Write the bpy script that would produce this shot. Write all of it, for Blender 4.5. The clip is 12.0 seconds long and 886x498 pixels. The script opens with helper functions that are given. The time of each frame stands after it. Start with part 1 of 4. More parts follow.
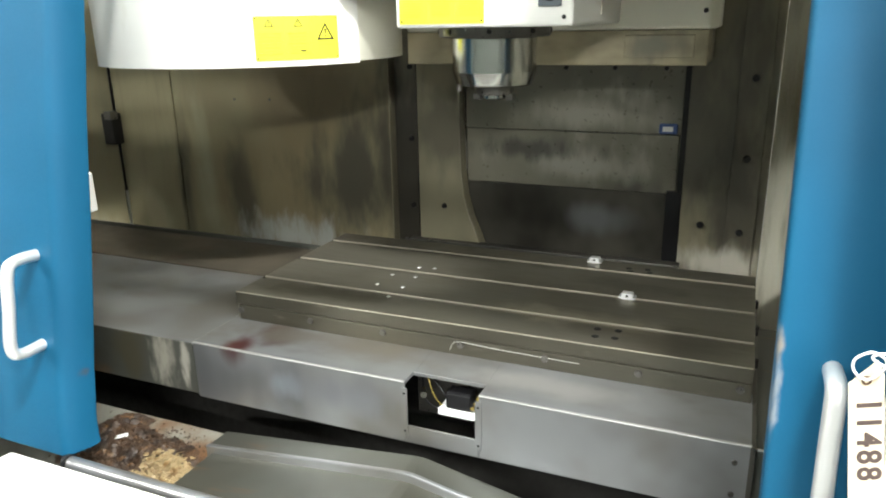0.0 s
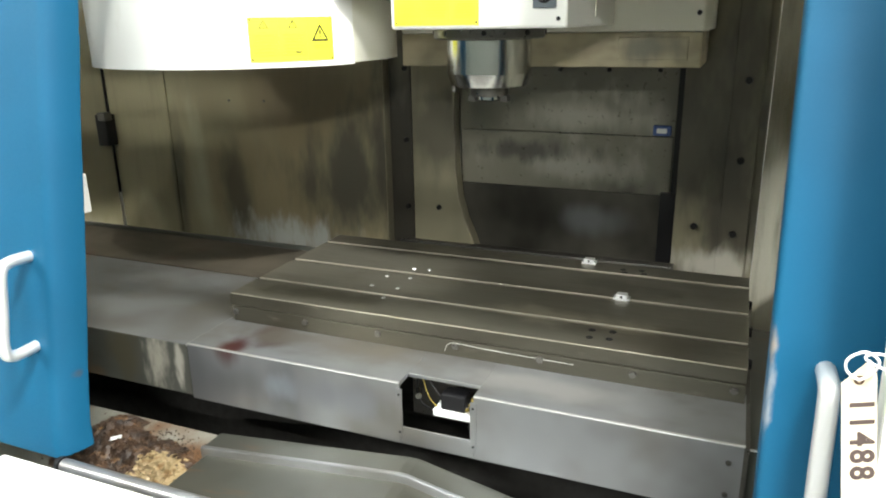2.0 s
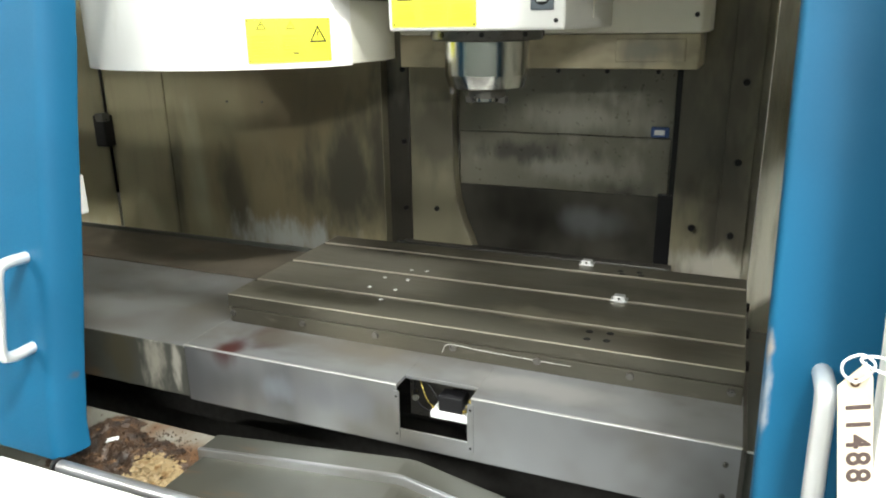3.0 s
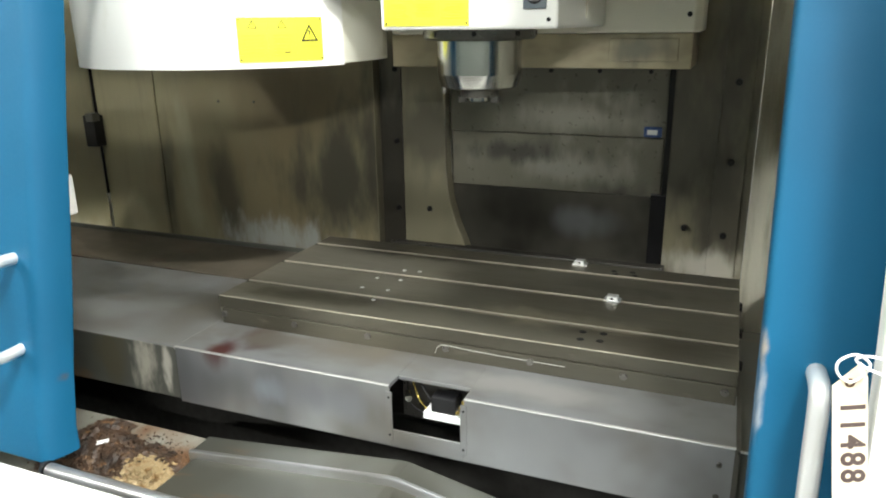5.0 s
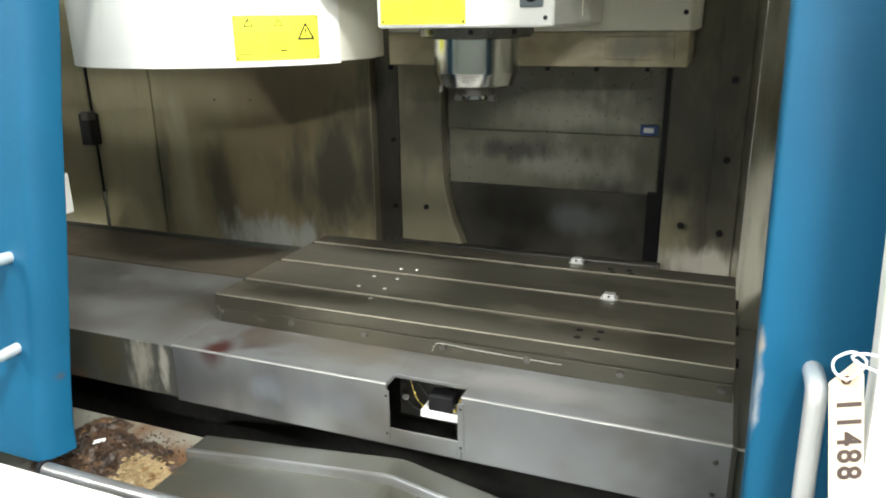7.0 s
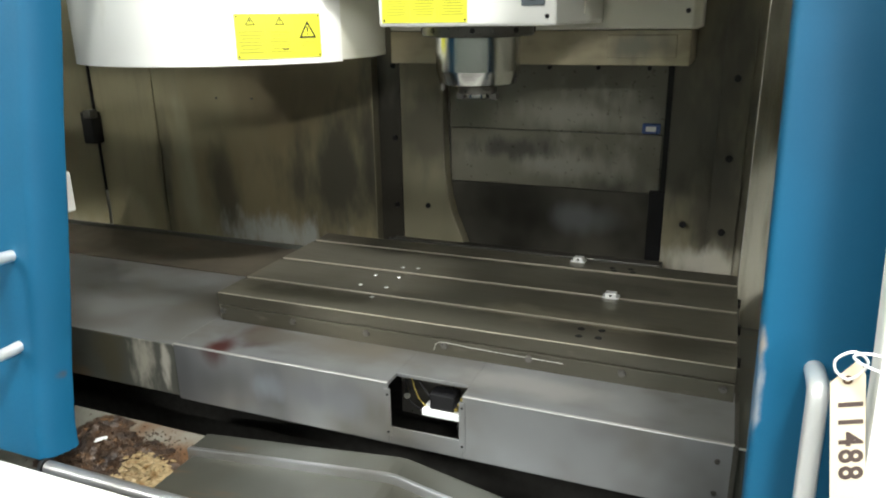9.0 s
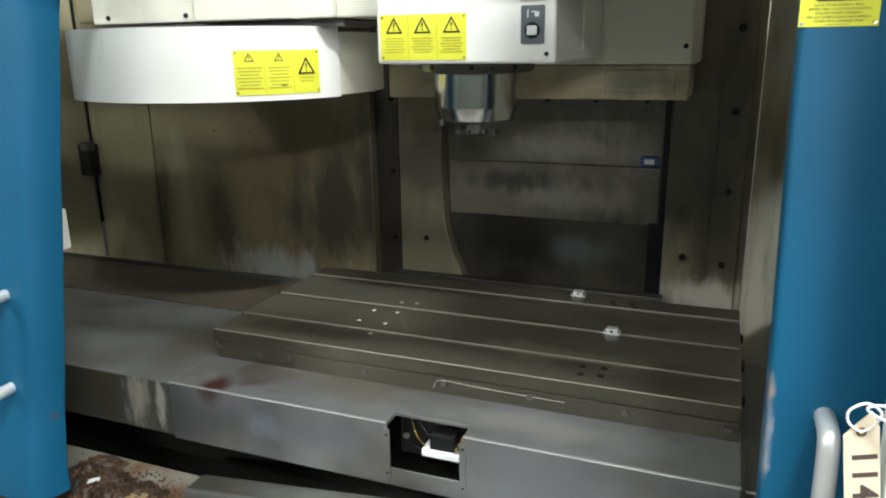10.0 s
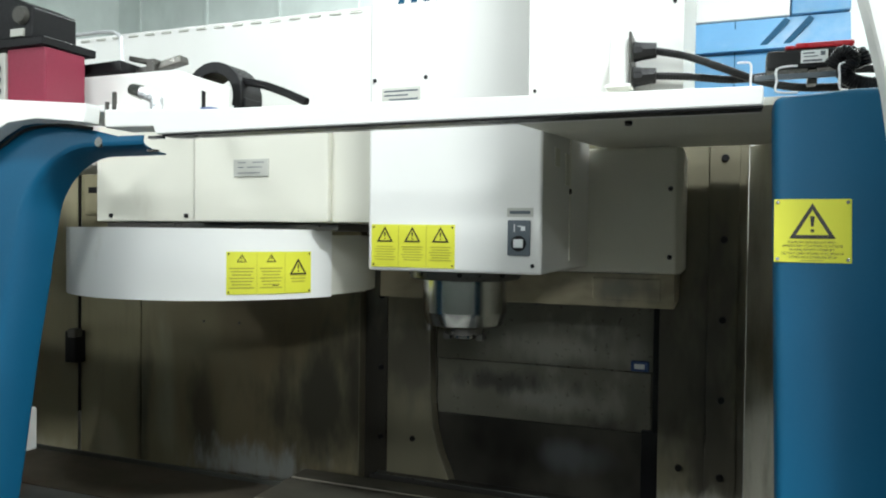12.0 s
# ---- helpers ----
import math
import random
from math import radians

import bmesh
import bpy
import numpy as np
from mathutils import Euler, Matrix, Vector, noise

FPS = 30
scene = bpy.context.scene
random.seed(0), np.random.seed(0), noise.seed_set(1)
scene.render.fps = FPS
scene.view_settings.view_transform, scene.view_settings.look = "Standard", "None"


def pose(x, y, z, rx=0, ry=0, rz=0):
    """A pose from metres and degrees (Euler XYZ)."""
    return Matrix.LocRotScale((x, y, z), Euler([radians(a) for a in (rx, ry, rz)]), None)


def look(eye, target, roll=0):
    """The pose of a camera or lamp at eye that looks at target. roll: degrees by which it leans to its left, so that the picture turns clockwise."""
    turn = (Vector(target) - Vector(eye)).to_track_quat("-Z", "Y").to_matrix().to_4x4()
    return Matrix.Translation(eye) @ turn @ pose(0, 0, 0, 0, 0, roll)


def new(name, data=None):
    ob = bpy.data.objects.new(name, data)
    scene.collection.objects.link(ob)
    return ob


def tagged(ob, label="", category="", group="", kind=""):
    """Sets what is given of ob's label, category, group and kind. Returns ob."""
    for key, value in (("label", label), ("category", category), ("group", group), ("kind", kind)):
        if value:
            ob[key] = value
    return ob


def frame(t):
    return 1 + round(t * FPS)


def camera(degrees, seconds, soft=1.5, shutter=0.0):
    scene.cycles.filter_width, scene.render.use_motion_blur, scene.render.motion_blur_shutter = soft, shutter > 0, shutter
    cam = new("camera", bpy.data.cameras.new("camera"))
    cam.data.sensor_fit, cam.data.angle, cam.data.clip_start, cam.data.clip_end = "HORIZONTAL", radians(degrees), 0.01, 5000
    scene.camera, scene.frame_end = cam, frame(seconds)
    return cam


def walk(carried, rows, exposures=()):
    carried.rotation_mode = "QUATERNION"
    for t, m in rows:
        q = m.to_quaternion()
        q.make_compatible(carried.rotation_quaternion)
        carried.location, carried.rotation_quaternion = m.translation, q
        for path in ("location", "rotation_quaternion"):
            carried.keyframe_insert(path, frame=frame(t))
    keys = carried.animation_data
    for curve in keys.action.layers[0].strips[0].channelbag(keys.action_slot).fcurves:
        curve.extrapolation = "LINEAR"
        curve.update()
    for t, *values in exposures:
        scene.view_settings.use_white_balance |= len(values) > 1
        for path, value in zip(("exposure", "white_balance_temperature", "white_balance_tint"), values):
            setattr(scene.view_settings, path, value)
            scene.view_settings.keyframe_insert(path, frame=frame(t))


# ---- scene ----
cam = camera(63.13, 12.0, soft=2.0)
# seconds, x, y, z, yaw, pitch, roll
PATH = [
    (0.0, -0.0008, -0.0062, 1.5122, 22.982, -17.696, -1.105),
    (0.5, -0.0044, -0.0066, 1.5117, 22.713, -17.681, -1.015),
    (1.0, -0.0065, -0.0064, 1.5119, 22.555, -17.714, -0.988),
    (1.5, -0.0050, -0.0077, 1.5111, 22.476, -17.646, -0.908),
    (2.0, -0.0009, -0.0079, 1.5115, 22.516, -17.560, -0.976),
    (2.5, 0.0010, -0.0054, 1.5124, 22.519, -17.487, -0.914),
    (3.0, 0.0006, -0.0066, 1.5125, 22.386, -17.490, -0.875),
    (5.0, -0.0012, -0.0001, 1.5100, 21.812, -17.468, -0.798),
    (5.5, -0.0002, -0.0009, 1.5105, 21.725, -17.489, -0.819),
    (6.0, -0.0008, 0.0002, 1.5099, 21.593, -17.469, -0.742),
    (6.5, -0.0011, 0.0003, 1.5107, 21.532, -17.544, -0.735),
    (7.0, -0.0022, -0.0006, 1.5104, 21.513, -17.621, -0.803),
    (9.0, -0.0012, 0.0008, 1.5109, 21.700, -17.748, -0.810),
    (9.5, 0.0014, -0.0008, 1.5108, 21.612, -17.672, -0.625),
    (10.0, -0.0134, 0.0163, 1.5282, 21.378, -15.730, -0.871),
    (10.5, -0.0121, 0.0192, 1.5409, 20.975, -10.355, -0.353),
    (11.0, -0.0103, 0.0278, 1.5581, 20.802, -5.754, 0.100),
    (11.5, -0.0082, 0.0379, 1.5662, 20.853, -2.563, 0.399),
    (12.0, -0.0082, 0.0391, 1.5660, 20.819, -1.122, 0.696),
]

walk(cam, [(r[0], pose(r[1], r[2], r[3], 90 + r[5], 0, r[4]) @ pose(0, 0, 0, 0, 0, r[6])) for r in PATH],
     exposures=[(0.0, 0.74, 6450, 6), (7.0, 0.62, 6450, 6), (9.0, 0.32, 6450, 6), (9.5, 0.08, 6400, 6), (10.5, -0.35, 6100, 5), (12.0, -0.7, 5950, 4)])

# ---- world and lamps ----
world = bpy.data.worlds.new("hall_air")
scene.world = world
world.use_nodes = True
world.node_tree.nodes["Background"].inputs[0].default_value = (0.75, 0.85, 1.0, 1)
world.node_tree.nodes["Background"].inputs[1].default_value = 0.02


def area_lamp(name, eye, target, sx, sy, watts, colour=(1.0, 0.98, 0.94)):
    d = bpy.data.lights.new(name, "AREA")
    d.shape, d.size, d.size_y, d.energy, d.color = "RECTANGLE", sx, sy, watts, colour
    ob = new(name, d)
    ob.matrix_world = look(eye, target)
    return ob


# all out of view, placed from shadow edges and lit patches
LAMPS = [  # eye, target, length, watts
    ((-0.30, -2.0, 3.72), (-0.3, 1.4, 1.0), 1.4, 38),
    ((1.8, -4.8, 3.3), (-0.7, 1.3, 1.5), 1.6, 115),
    ((3.4, -1.6, 4.0), (-1.4, 1.5, 0.9), 1.2, 70),
    # added steep lamp, brightens the cover top and the head
    ((0.85, -0.45, 4.6), (-0.3, 1.15, 1.0), 0.7, 240),
    ((0.3, 3.4, 4.4), (-0.6, 1.4, 1.8), 2.0, 120),
    ((-3.2, -2.0, 3.3), (0.1, 1.6, 1.0), 1.2, 100),
    # added lamp, brightens the far hall wall
    ((-1.5, 5.6, 4.4), (-1.8, 8.8, 2.0), 3.0, 620),
]
for eye, target, length, watts in LAMPS:
    area_lamp("hall_lamp_light", eye, target, length, 0.16, watts)

# ---- materials ----


def mat(name, base, rough=0.5, metal=0.0, dirt=None, dirt_scale=(3, 3, 3), dirt_lo=0.5, dirt_hi=0.7, grain=60.0, bump=0.05,
        vary=0.12, rough_vary=0.12, spec=0.5, dirt2=None, dirt2_scale=(9, 9, 9), d2_lo=0.55, d2_hi=0.75, seed=0.0, coat=0.0, detail=5.0, blots=()):
    """A surface with fine grain, slow tone changes and up to two kinds of stain."""
    m = bpy.data.materials.new(name)
    m.use_nodes = True
    nt = m.node_tree
    n, l = nt.nodes, nt.links
    b = n["Principled BSDF"]
    b.inputs["Metallic"].default_value = metal
    b.inputs["Specular IOR Level"].default_value = spec
    b.inputs["Coat Weight"].default_value = coat
    b.inputs["Coat Roughness"].default_value = 0.15
    tc = n.new("ShaderNodeTexCoord")

    def noise_at(scale, detail=4.0, rough_=0.6, off=0.0):
        mp = n.new("ShaderNodeMapping")
        mp.inputs["Scale"].default_value = scale
        mp.inputs["Location"].default_value = (off, off * 1.7, off * 0.6)
        l.new(tc.outputs["Object"], mp.inputs["Vector"])
        t = n.new("ShaderNodeTexNoise")
        t.inputs["Scale"].default_value = 1.0
        t.inputs["Detail"].default_value = detail
        t.inputs["Roughness"].default_value = rough_
        l.new(mp.outputs[0], t.inputs["Vector"])
        return t.outputs["Fac"]

    def ramp(src, lo, hi, a=0.0, c=1.0):
        r = n.new("ShaderNodeMapRange")
        r.inputs[1].default_value, r.inputs[2].default_value, r.inputs[3].default_value, r.inputs[4].default_value = lo, hi, a, c
        r.interpolation_type = "SMOOTHSTEP"
        l.new(src, r.inputs[0])
        return r.outputs[0]

    def mix(fac, a, c):
        x = n.new("ShaderNodeMix")
        x.data_type = "RGBA"
        l.new(fac, x.inputs[0])
        for k, v in ((6, a), (7, c)):
            if isinstance(v, tuple):
                x.inputs[k].default_value = (*v, 1)
            else:
                l.new(v, x.inputs[k])
        return x.outputs[2]

    slow = noise_at((2.3, 2.3, 2.3), 3, 0.5, seed + 3)
    col = mix(ramp(slow, 0.3, 0.7), tuple(c * (1 - vary) for c in base), tuple(min(1, c * (1 + vary)) for c in base))
    fine = noise_at((grain,) * 3 if not isinstance(grain, tuple) else grain, 3, 0.6, seed)
    rgh = ramp(fine, 0.3, 0.7, max(0.03, rough - rough_vary), min(1, rough + rough_vary))
    if dirt:
        k = ramp(noise_at(dirt_scale, detail, 0.55, seed + 11), dirt_lo, dirt_hi)
        col = mix(k, col, dirt)
    if dirt2:
        k2 = ramp(noise_at(dirt2_scale, detail, 0.6, seed + 23), d2_lo, d2_hi)
        col = mix(k2, col, dirt2)
    for (cx, cy, cz), (rx, ry, rz), tone, ragged in blots:
        # a patch with a ragged outline: smear, wear, or painted light and shade
        mp = n.new("ShaderNodeMapping")
        mp.vector_type = "POINT"
        mp.inputs["Location"].default_value = (-cx / rx, -cy / ry, -cz / rz)
        mp.inputs["Scale"].default_value = (1 / rx, 1 / ry, 1 / rz)
        l.new(tc.outputs["Object"], mp.inputs["Vector"])
        ln = n.new("ShaderNodeVectorMath")
        ln.operation = "LENGTH"
        l.new(mp.outputs[0], ln.inputs[0])
        add = n.new("ShaderNodeMath")
        add.operation = "MULTIPLY_ADD"
        l.new(noise_at((ragged, ragged, ragged * 0.35), 3, 0.55, seed + cx * 7), add.inputs[0])
        add.inputs[1].default_value = 2.2
        l.new(ln.outputs["Value"], add.inputs[2])
        col = mix(ramp(add.outputs[0], 1.25, 2.25, 0.9, 0.0), col, tone)
    l.new(col, b.inputs["Base Color"])
    l.new(rgh, b.inputs["Roughness"])
    if bump:
        bp = n.new("ShaderNodeBump")
        bp.inputs["Strength"].default_value = bump
        bp.inputs["Distance"].default_value = 0.002
        l.new(fine, bp.inputs["Height"])
        l.new(bp.outputs[0], b.inputs["Normal"])
    return m


def glow(name, colour, strength):
    m = bpy.data.materials.new(name)
    m.use_nodes = True
    b = m.node_tree.nodes["Principled BSDF"]
    b.inputs["Base Color"].default_value = (*colour, 1)
    b.inputs["Emission Color"].default_value = (*colour, 1)
    b.inputs["Emission Strength"].default_value = strength
    return m


BLUE = mat("blue_enamel", (0.003, 0.078, 0.163), 0.55, spec=0.3, blots=[((-1.078, 0.84, 0.905), (0.012, 0.015, 0.010), (0.05, 0.06, 0.08), 40), ((0.060, 0.84, 1.15), (0.008, 0.05, 0.025), (0.30, 0.26, 0.22), 60), ((0.062, 0.84, 1.08), (0.006, 0.05, 0.06), (0.25, 0.27, 0.30), 60)], dirt=(0.003, 0.06, 0.13), dirt_scale=(5, 5, 1.6), dirt_lo=0.5, dirt_hi=0.9, detail=2.0,
           grain=240.0, bump=0.03, rough_vary=0.04)
WHITE = mat("white_enamel", (0.80, 0.80, 0.77), 0.4, vary=0.03, grain=220.0, bump=0.06, dirt=(0.52, 0.5, 0.42), dirt_scale=(6, 6, 3), dirt_lo=0.66, dirt_hi=0.9)
CREAM = mat("cream_enamel", (0.70, 0.69, 0.60), 0.45, vary=0.05, grain=200.0, bump=0.06, dirt=(0.4, 0.36, 0.26), dirt_scale=(7, 7, 2.5), dirt_lo=0.62, dirt_hi=0.9)
# last blot paints the light falling on the side sheet's lower corner
GRIMY = mat("grimy_cream_sheet", (0.31, 0.278, 0.170), 0.42, vary=0.10, grain=120.0, bump=0.10, detail=3.5,
            dirt=(0.205, 0.168, 0.095), dirt_scale=(1.7, 1.7, 1.5), dirt_lo=0.42, dirt_hi=0.75,
            dirt2=(0.215, 0.195, 0.125), dirt2_scale=(13, 13, 1.6), d2_lo=0.5, d2_hi=0.85,
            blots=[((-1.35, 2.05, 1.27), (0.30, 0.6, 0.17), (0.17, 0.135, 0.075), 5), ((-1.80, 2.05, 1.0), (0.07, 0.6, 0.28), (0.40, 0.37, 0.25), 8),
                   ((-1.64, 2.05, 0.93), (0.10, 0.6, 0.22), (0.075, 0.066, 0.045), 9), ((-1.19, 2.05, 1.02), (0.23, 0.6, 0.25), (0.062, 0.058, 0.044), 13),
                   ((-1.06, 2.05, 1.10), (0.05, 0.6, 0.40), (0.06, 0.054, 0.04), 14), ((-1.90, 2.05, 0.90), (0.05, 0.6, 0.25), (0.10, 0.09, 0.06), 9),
                   ((-2.06, 2.05, 0.80), (0.10, 0.6, 0.12), (0.48, 0.43, 0.28), 8), ((-1.98, 2.05, 0.70), (0.26, 0.6, 0.035), (0.55, 0.50, 0.38), 12),
                   ((-1.44, 2.05, 0.79), (0.26, 0.4, 0.085), (0.37, 0.38, 0.355), 30), ((-2.32, 1.95, 0.74), (0.10, 0.2, 0.10), (0.55, 0.50, 0.38), 8)])
# last blot paints the lamplight along the right panel's foot; the others are stains
GRIMY2 = mat("oil_streaked_cream_sheet", (0.225, 0.205, 0.138), 0.4, vary=0.10, grain=120.0, bump=0.10, detail=3.5,
             dirt=(0.165, 0.150, 0.10), dirt_scale=(6, 6, 1.6), dirt_lo=0.45, dirt_hi=0.78,
             dirt2=(0.17, 0.15, 0.105), dirt2_scale=(17, 17, 3.0), d2_lo=0.52, d2_hi=0.85, seed=5.0,
             blots=[((-0.05, 2.06, 1.18), (0.24, 0.6, 0.40), (0.085, 0.078, 0.060), 13), ((0.0, 2.06, 1.02), (0.14, 0.6, 0.24), (0.062, 0.057, 0.045), 18),
                    ((-0.88, 2.05, 1.19), (0.18, 0.6, 0.16), (0.09, 0.082, 0.06), 12), ((-0.05, 2.06, 0.84), (0.2, 0.6, 0.06), (0.5, 0.48, 0.42), 20)])
SKIRT = mat("tan_stained_cream_sheet", (0.40, 0.35, 0.235), 0.42, vary=0.12, grain=90.0, bump=0.08, detail=3.5, dirt=(0.19, 0.175, 0.125), dirt_scale=(5, 5, 9), dirt_lo=0.45, dirt_hi=0.75, seed=6.0,
            blots=[((-0.21, 1.80, 1.44), (0.09, 0.3, 0.04), (0.17, 0.165, 0.13), 18)])
DARKPANEL = mat("stained_grey_sheet", (0.165, 0.157, 0.122), 0.38, metal=0.2, vary=0.2, grain=60.0, bump=0.0, detail=3.5,
                dirt=(0.05, 0.048, 0.042), dirt_scale=(4, 4, 2.4), dirt_lo=0.45, dirt_hi=0.68,
                dirt2=(0.28, 0.27, 0.23), dirt2_scale=(9, 9, 4), d2_lo=0.58, d2_hi=0.8, seed=2.0,
                blots=[((-0.45, 2.11, 1.09), (0.26, 0.6, 0.055), (0.30, 0.29, 0.25), 14), ((-0.60, 2.11, 1.13), (0.2, 0.6, 0.04), (0.06, 0.058, 0.05), 18), ((-0.42, 2.11, 1.24), (0.3, 0.6, 0.05), (0.27, 0.26, 0.22), 16)])
# blots: red stains, a painted dark reflection front left, a painted lit patch top right
STEEL = mat("oily_sheet_steel", (0.35, 0.362, 0.382), 0.33, metal=0.76, detail=2.5, vary=0.15, grain=5.0, bump=0.0, rough_vary=0.012,
            dirt=(0.19, 0.18, 0.165), dirt_scale=(3.0, 3.6, 3.6), dirt_lo=0.42, dirt_hi=0.72,
            dirt2=(0.24, 0.225, 0.20), dirt2_scale=(7, 12, 6), d2_lo=0.45, d2_hi=0.95,
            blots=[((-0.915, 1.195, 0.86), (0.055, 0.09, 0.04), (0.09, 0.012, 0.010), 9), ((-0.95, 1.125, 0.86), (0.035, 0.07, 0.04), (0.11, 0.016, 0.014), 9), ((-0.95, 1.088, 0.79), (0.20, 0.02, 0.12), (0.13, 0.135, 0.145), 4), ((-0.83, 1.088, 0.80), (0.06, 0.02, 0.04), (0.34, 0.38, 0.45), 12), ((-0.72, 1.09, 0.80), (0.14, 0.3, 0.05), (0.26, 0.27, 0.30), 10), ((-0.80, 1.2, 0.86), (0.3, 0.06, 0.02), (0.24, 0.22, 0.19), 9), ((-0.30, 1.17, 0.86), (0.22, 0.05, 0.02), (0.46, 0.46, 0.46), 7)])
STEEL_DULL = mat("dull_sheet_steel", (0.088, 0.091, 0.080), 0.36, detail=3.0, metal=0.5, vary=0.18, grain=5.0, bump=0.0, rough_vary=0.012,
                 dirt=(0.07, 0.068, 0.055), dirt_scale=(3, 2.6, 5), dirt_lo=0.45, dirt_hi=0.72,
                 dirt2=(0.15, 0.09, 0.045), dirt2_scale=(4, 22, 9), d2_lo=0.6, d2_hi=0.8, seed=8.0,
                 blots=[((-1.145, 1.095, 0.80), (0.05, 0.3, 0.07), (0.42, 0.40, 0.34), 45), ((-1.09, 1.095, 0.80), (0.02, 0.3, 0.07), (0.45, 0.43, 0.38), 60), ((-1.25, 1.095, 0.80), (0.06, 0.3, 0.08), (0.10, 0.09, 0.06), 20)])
IRON = mat("ground_cast_iron", (0.215, 0.202, 0.165), 0.36, metal=0.75, vary=0.12, grain=(14.0, 300.0, 300.0), bump=0.015, rough_vary=0.05,
           dirt=(0.15, 0.135, 0.105), dirt_scale=(2.2, 5, 5), dirt_lo=0.48, dirt_hi=0.7,
           dirt2=(0.3, 0.27, 0.2), dirt2_scale=(3, 9, 9), d2_lo=0.6, d2_hi=0.85, seed=3.0,
           blots=[((-0.70, 1.66, 0.923), (0.35, 0.03, 0.2), (0.10, 0.09, 0.07), 18), ((-0.30, 1.36, 0.92), (0.22, 0.05, 0.2), (0.34, 0.31, 0.24), 12), ((-0.20, 1.58, 0.92), (0.16, 0.05, 0.2), (0.13, 0.12, 0.095), 12), ((-0.85, 1.30, 0.92), (0.25, 0.04, 0.2), (0.13, 0.12, 0.09), 14)])
# oily iron, darkened so the table's upright faces read as shaded
SHADED_IRON = mat("oily_iron_side_shade", (0.075, 0.070, 0.053), 0.4, metal=0.6, vary=0.2, grain=(20.0, 200.0, 200.0), bump=0.02, dirt=(0.06, 0.055, 0.042), dirt_scale=(5, 9, 20), dirt_lo=0.45, dirt_hi=0.75, dirt2=(0.21, 0.195, 0.155), dirt2_scale=(6, 9, 30), d2_lo=0.60, d2_hi=0.85, detail=4.0)
IRON_EDGE = mat("bare_bright_iron", (0.58, 0.54, 0.44), 0.42, metal=0.7, grain=60.0, bump=0.0)
CHROME = mat("turned_bright_steel", (0.42, 0.42, 0.40), 0.19, metal=1.0, vary=0.03, grain=6.0, bump=0.0, rough_vary=0.01)
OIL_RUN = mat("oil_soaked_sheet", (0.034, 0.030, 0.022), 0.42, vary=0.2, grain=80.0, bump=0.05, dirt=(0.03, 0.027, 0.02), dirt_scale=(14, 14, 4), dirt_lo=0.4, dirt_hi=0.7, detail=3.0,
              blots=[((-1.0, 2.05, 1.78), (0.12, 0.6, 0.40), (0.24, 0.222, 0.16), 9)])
DARKSTEEL = mat("dark_blackened_steel", (0.13, 0.125, 0.115), 0.38, metal=0.8, grain=100.0, bump=0.0)
BROWNSHEET = mat("brown_oily_sheet", (0.115, 0.098, 0.075), 0.38, metal=0.45, vary=0.2, grain=12.0, bump=0.0, rough_vary=0.03, dirt=(0.06, 0.052, 0.042), dirt_scale=(3, 6, 4), dirt_lo=0.4, dirt_hi=0.7, dirt2=(0.12, 0.05, 0.04), dirt2_scale=(5, 9, 4), d2_lo=0.6, d2_hi=0.8)
# near black: the deep shade under the covers is in this colour
BEDIRON = mat("shade_black_casting", (0.022, 0.021, 0.019), 0.6, vary=0.25, grain=40.0, bump=0.0, dirt=(0.012, 0.011, 0.010), dirt_scale=(4, 4, 4))
BLACK = mat("black_rubber", (0.009, 0.009, 0.010), 0.42, vary=0.2, grain=150.0, bump=0.0, spec=0.3)
GREYPLASTIC = mat("grey_switch_plastic", (0.11, 0.13, 0.15), 0.4, grain=150.0)
RED = mat("red_plastic", (0.45, 0.015, 0.025), 0.35, grain=150.0)
MAROON = mat("maroon_enamel", (0.24, 0.025, 0.055), 0.4, grain=150.0)
YELLOW = mat("yellow_label_film", (0.70, 0.70, 0.045), 0.6, vary=0.03, rough_vary=0.02, grain=150.0, bump=0.0)
PENCILLED = mat("faded_brown_marker", (0.07, 0.05, 0.045), 0.6, vary=0.25, grain=120.0, bump=0.0)
INK = mat("black_print", (0.015, 0.014, 0.01), 0.5, grain=150.0, bump=0.0)
OLIVE = mat("faded_print", (0.42, 0.40, 0.04), 0.5, grain=150.0, bump=0.0)
PLATE = mat("brushed_nameplate", (0.55, 0.55, 0.50), 0.4, metal=0.3, grain=150.0)
ALU = mat("bare_aluminium", (0.74, 0.75, 0.76), 0.36, metal=0.6, vary=0.04, grain=30.0, bump=0.0, rough_vary=0.04)
BENT = mat("worn_bright_bend", (0.66, 0.66, 0.66), 0.38, metal=0.8, vary=0.2, grain=8.0, bump=0.0, rough_vary=0.05)
TAG = mat("buff_card", (0.74, 0.64, 0.48), 0.7, vary=0.05, grain=90.0, dirt=(0.55, 0.45, 0.3), dirt_scale=(20, 20, 20), dirt_lo=0.6, dirt_hi=0.9)
WIRE = mat("white_plastic_tie", (0.78, 0.79, 0.80), 0.35, grain=120.0)
CHIPS = mat("wet_rusty_swarf", (0.075, 0.040, 0.020), 0.6, vary=0.35, grain=180.0, bump=0.3, dirt=(0.022, 0.014, 0.010), dirt_scale=(16, 16, 16), dirt_lo=0.42, dirt_hi=0.64,
            dirt2=(0.16, 0.085, 0.035), dirt2_scale=(45, 45, 45), d2_lo=0.56, d2_hi=0.7)
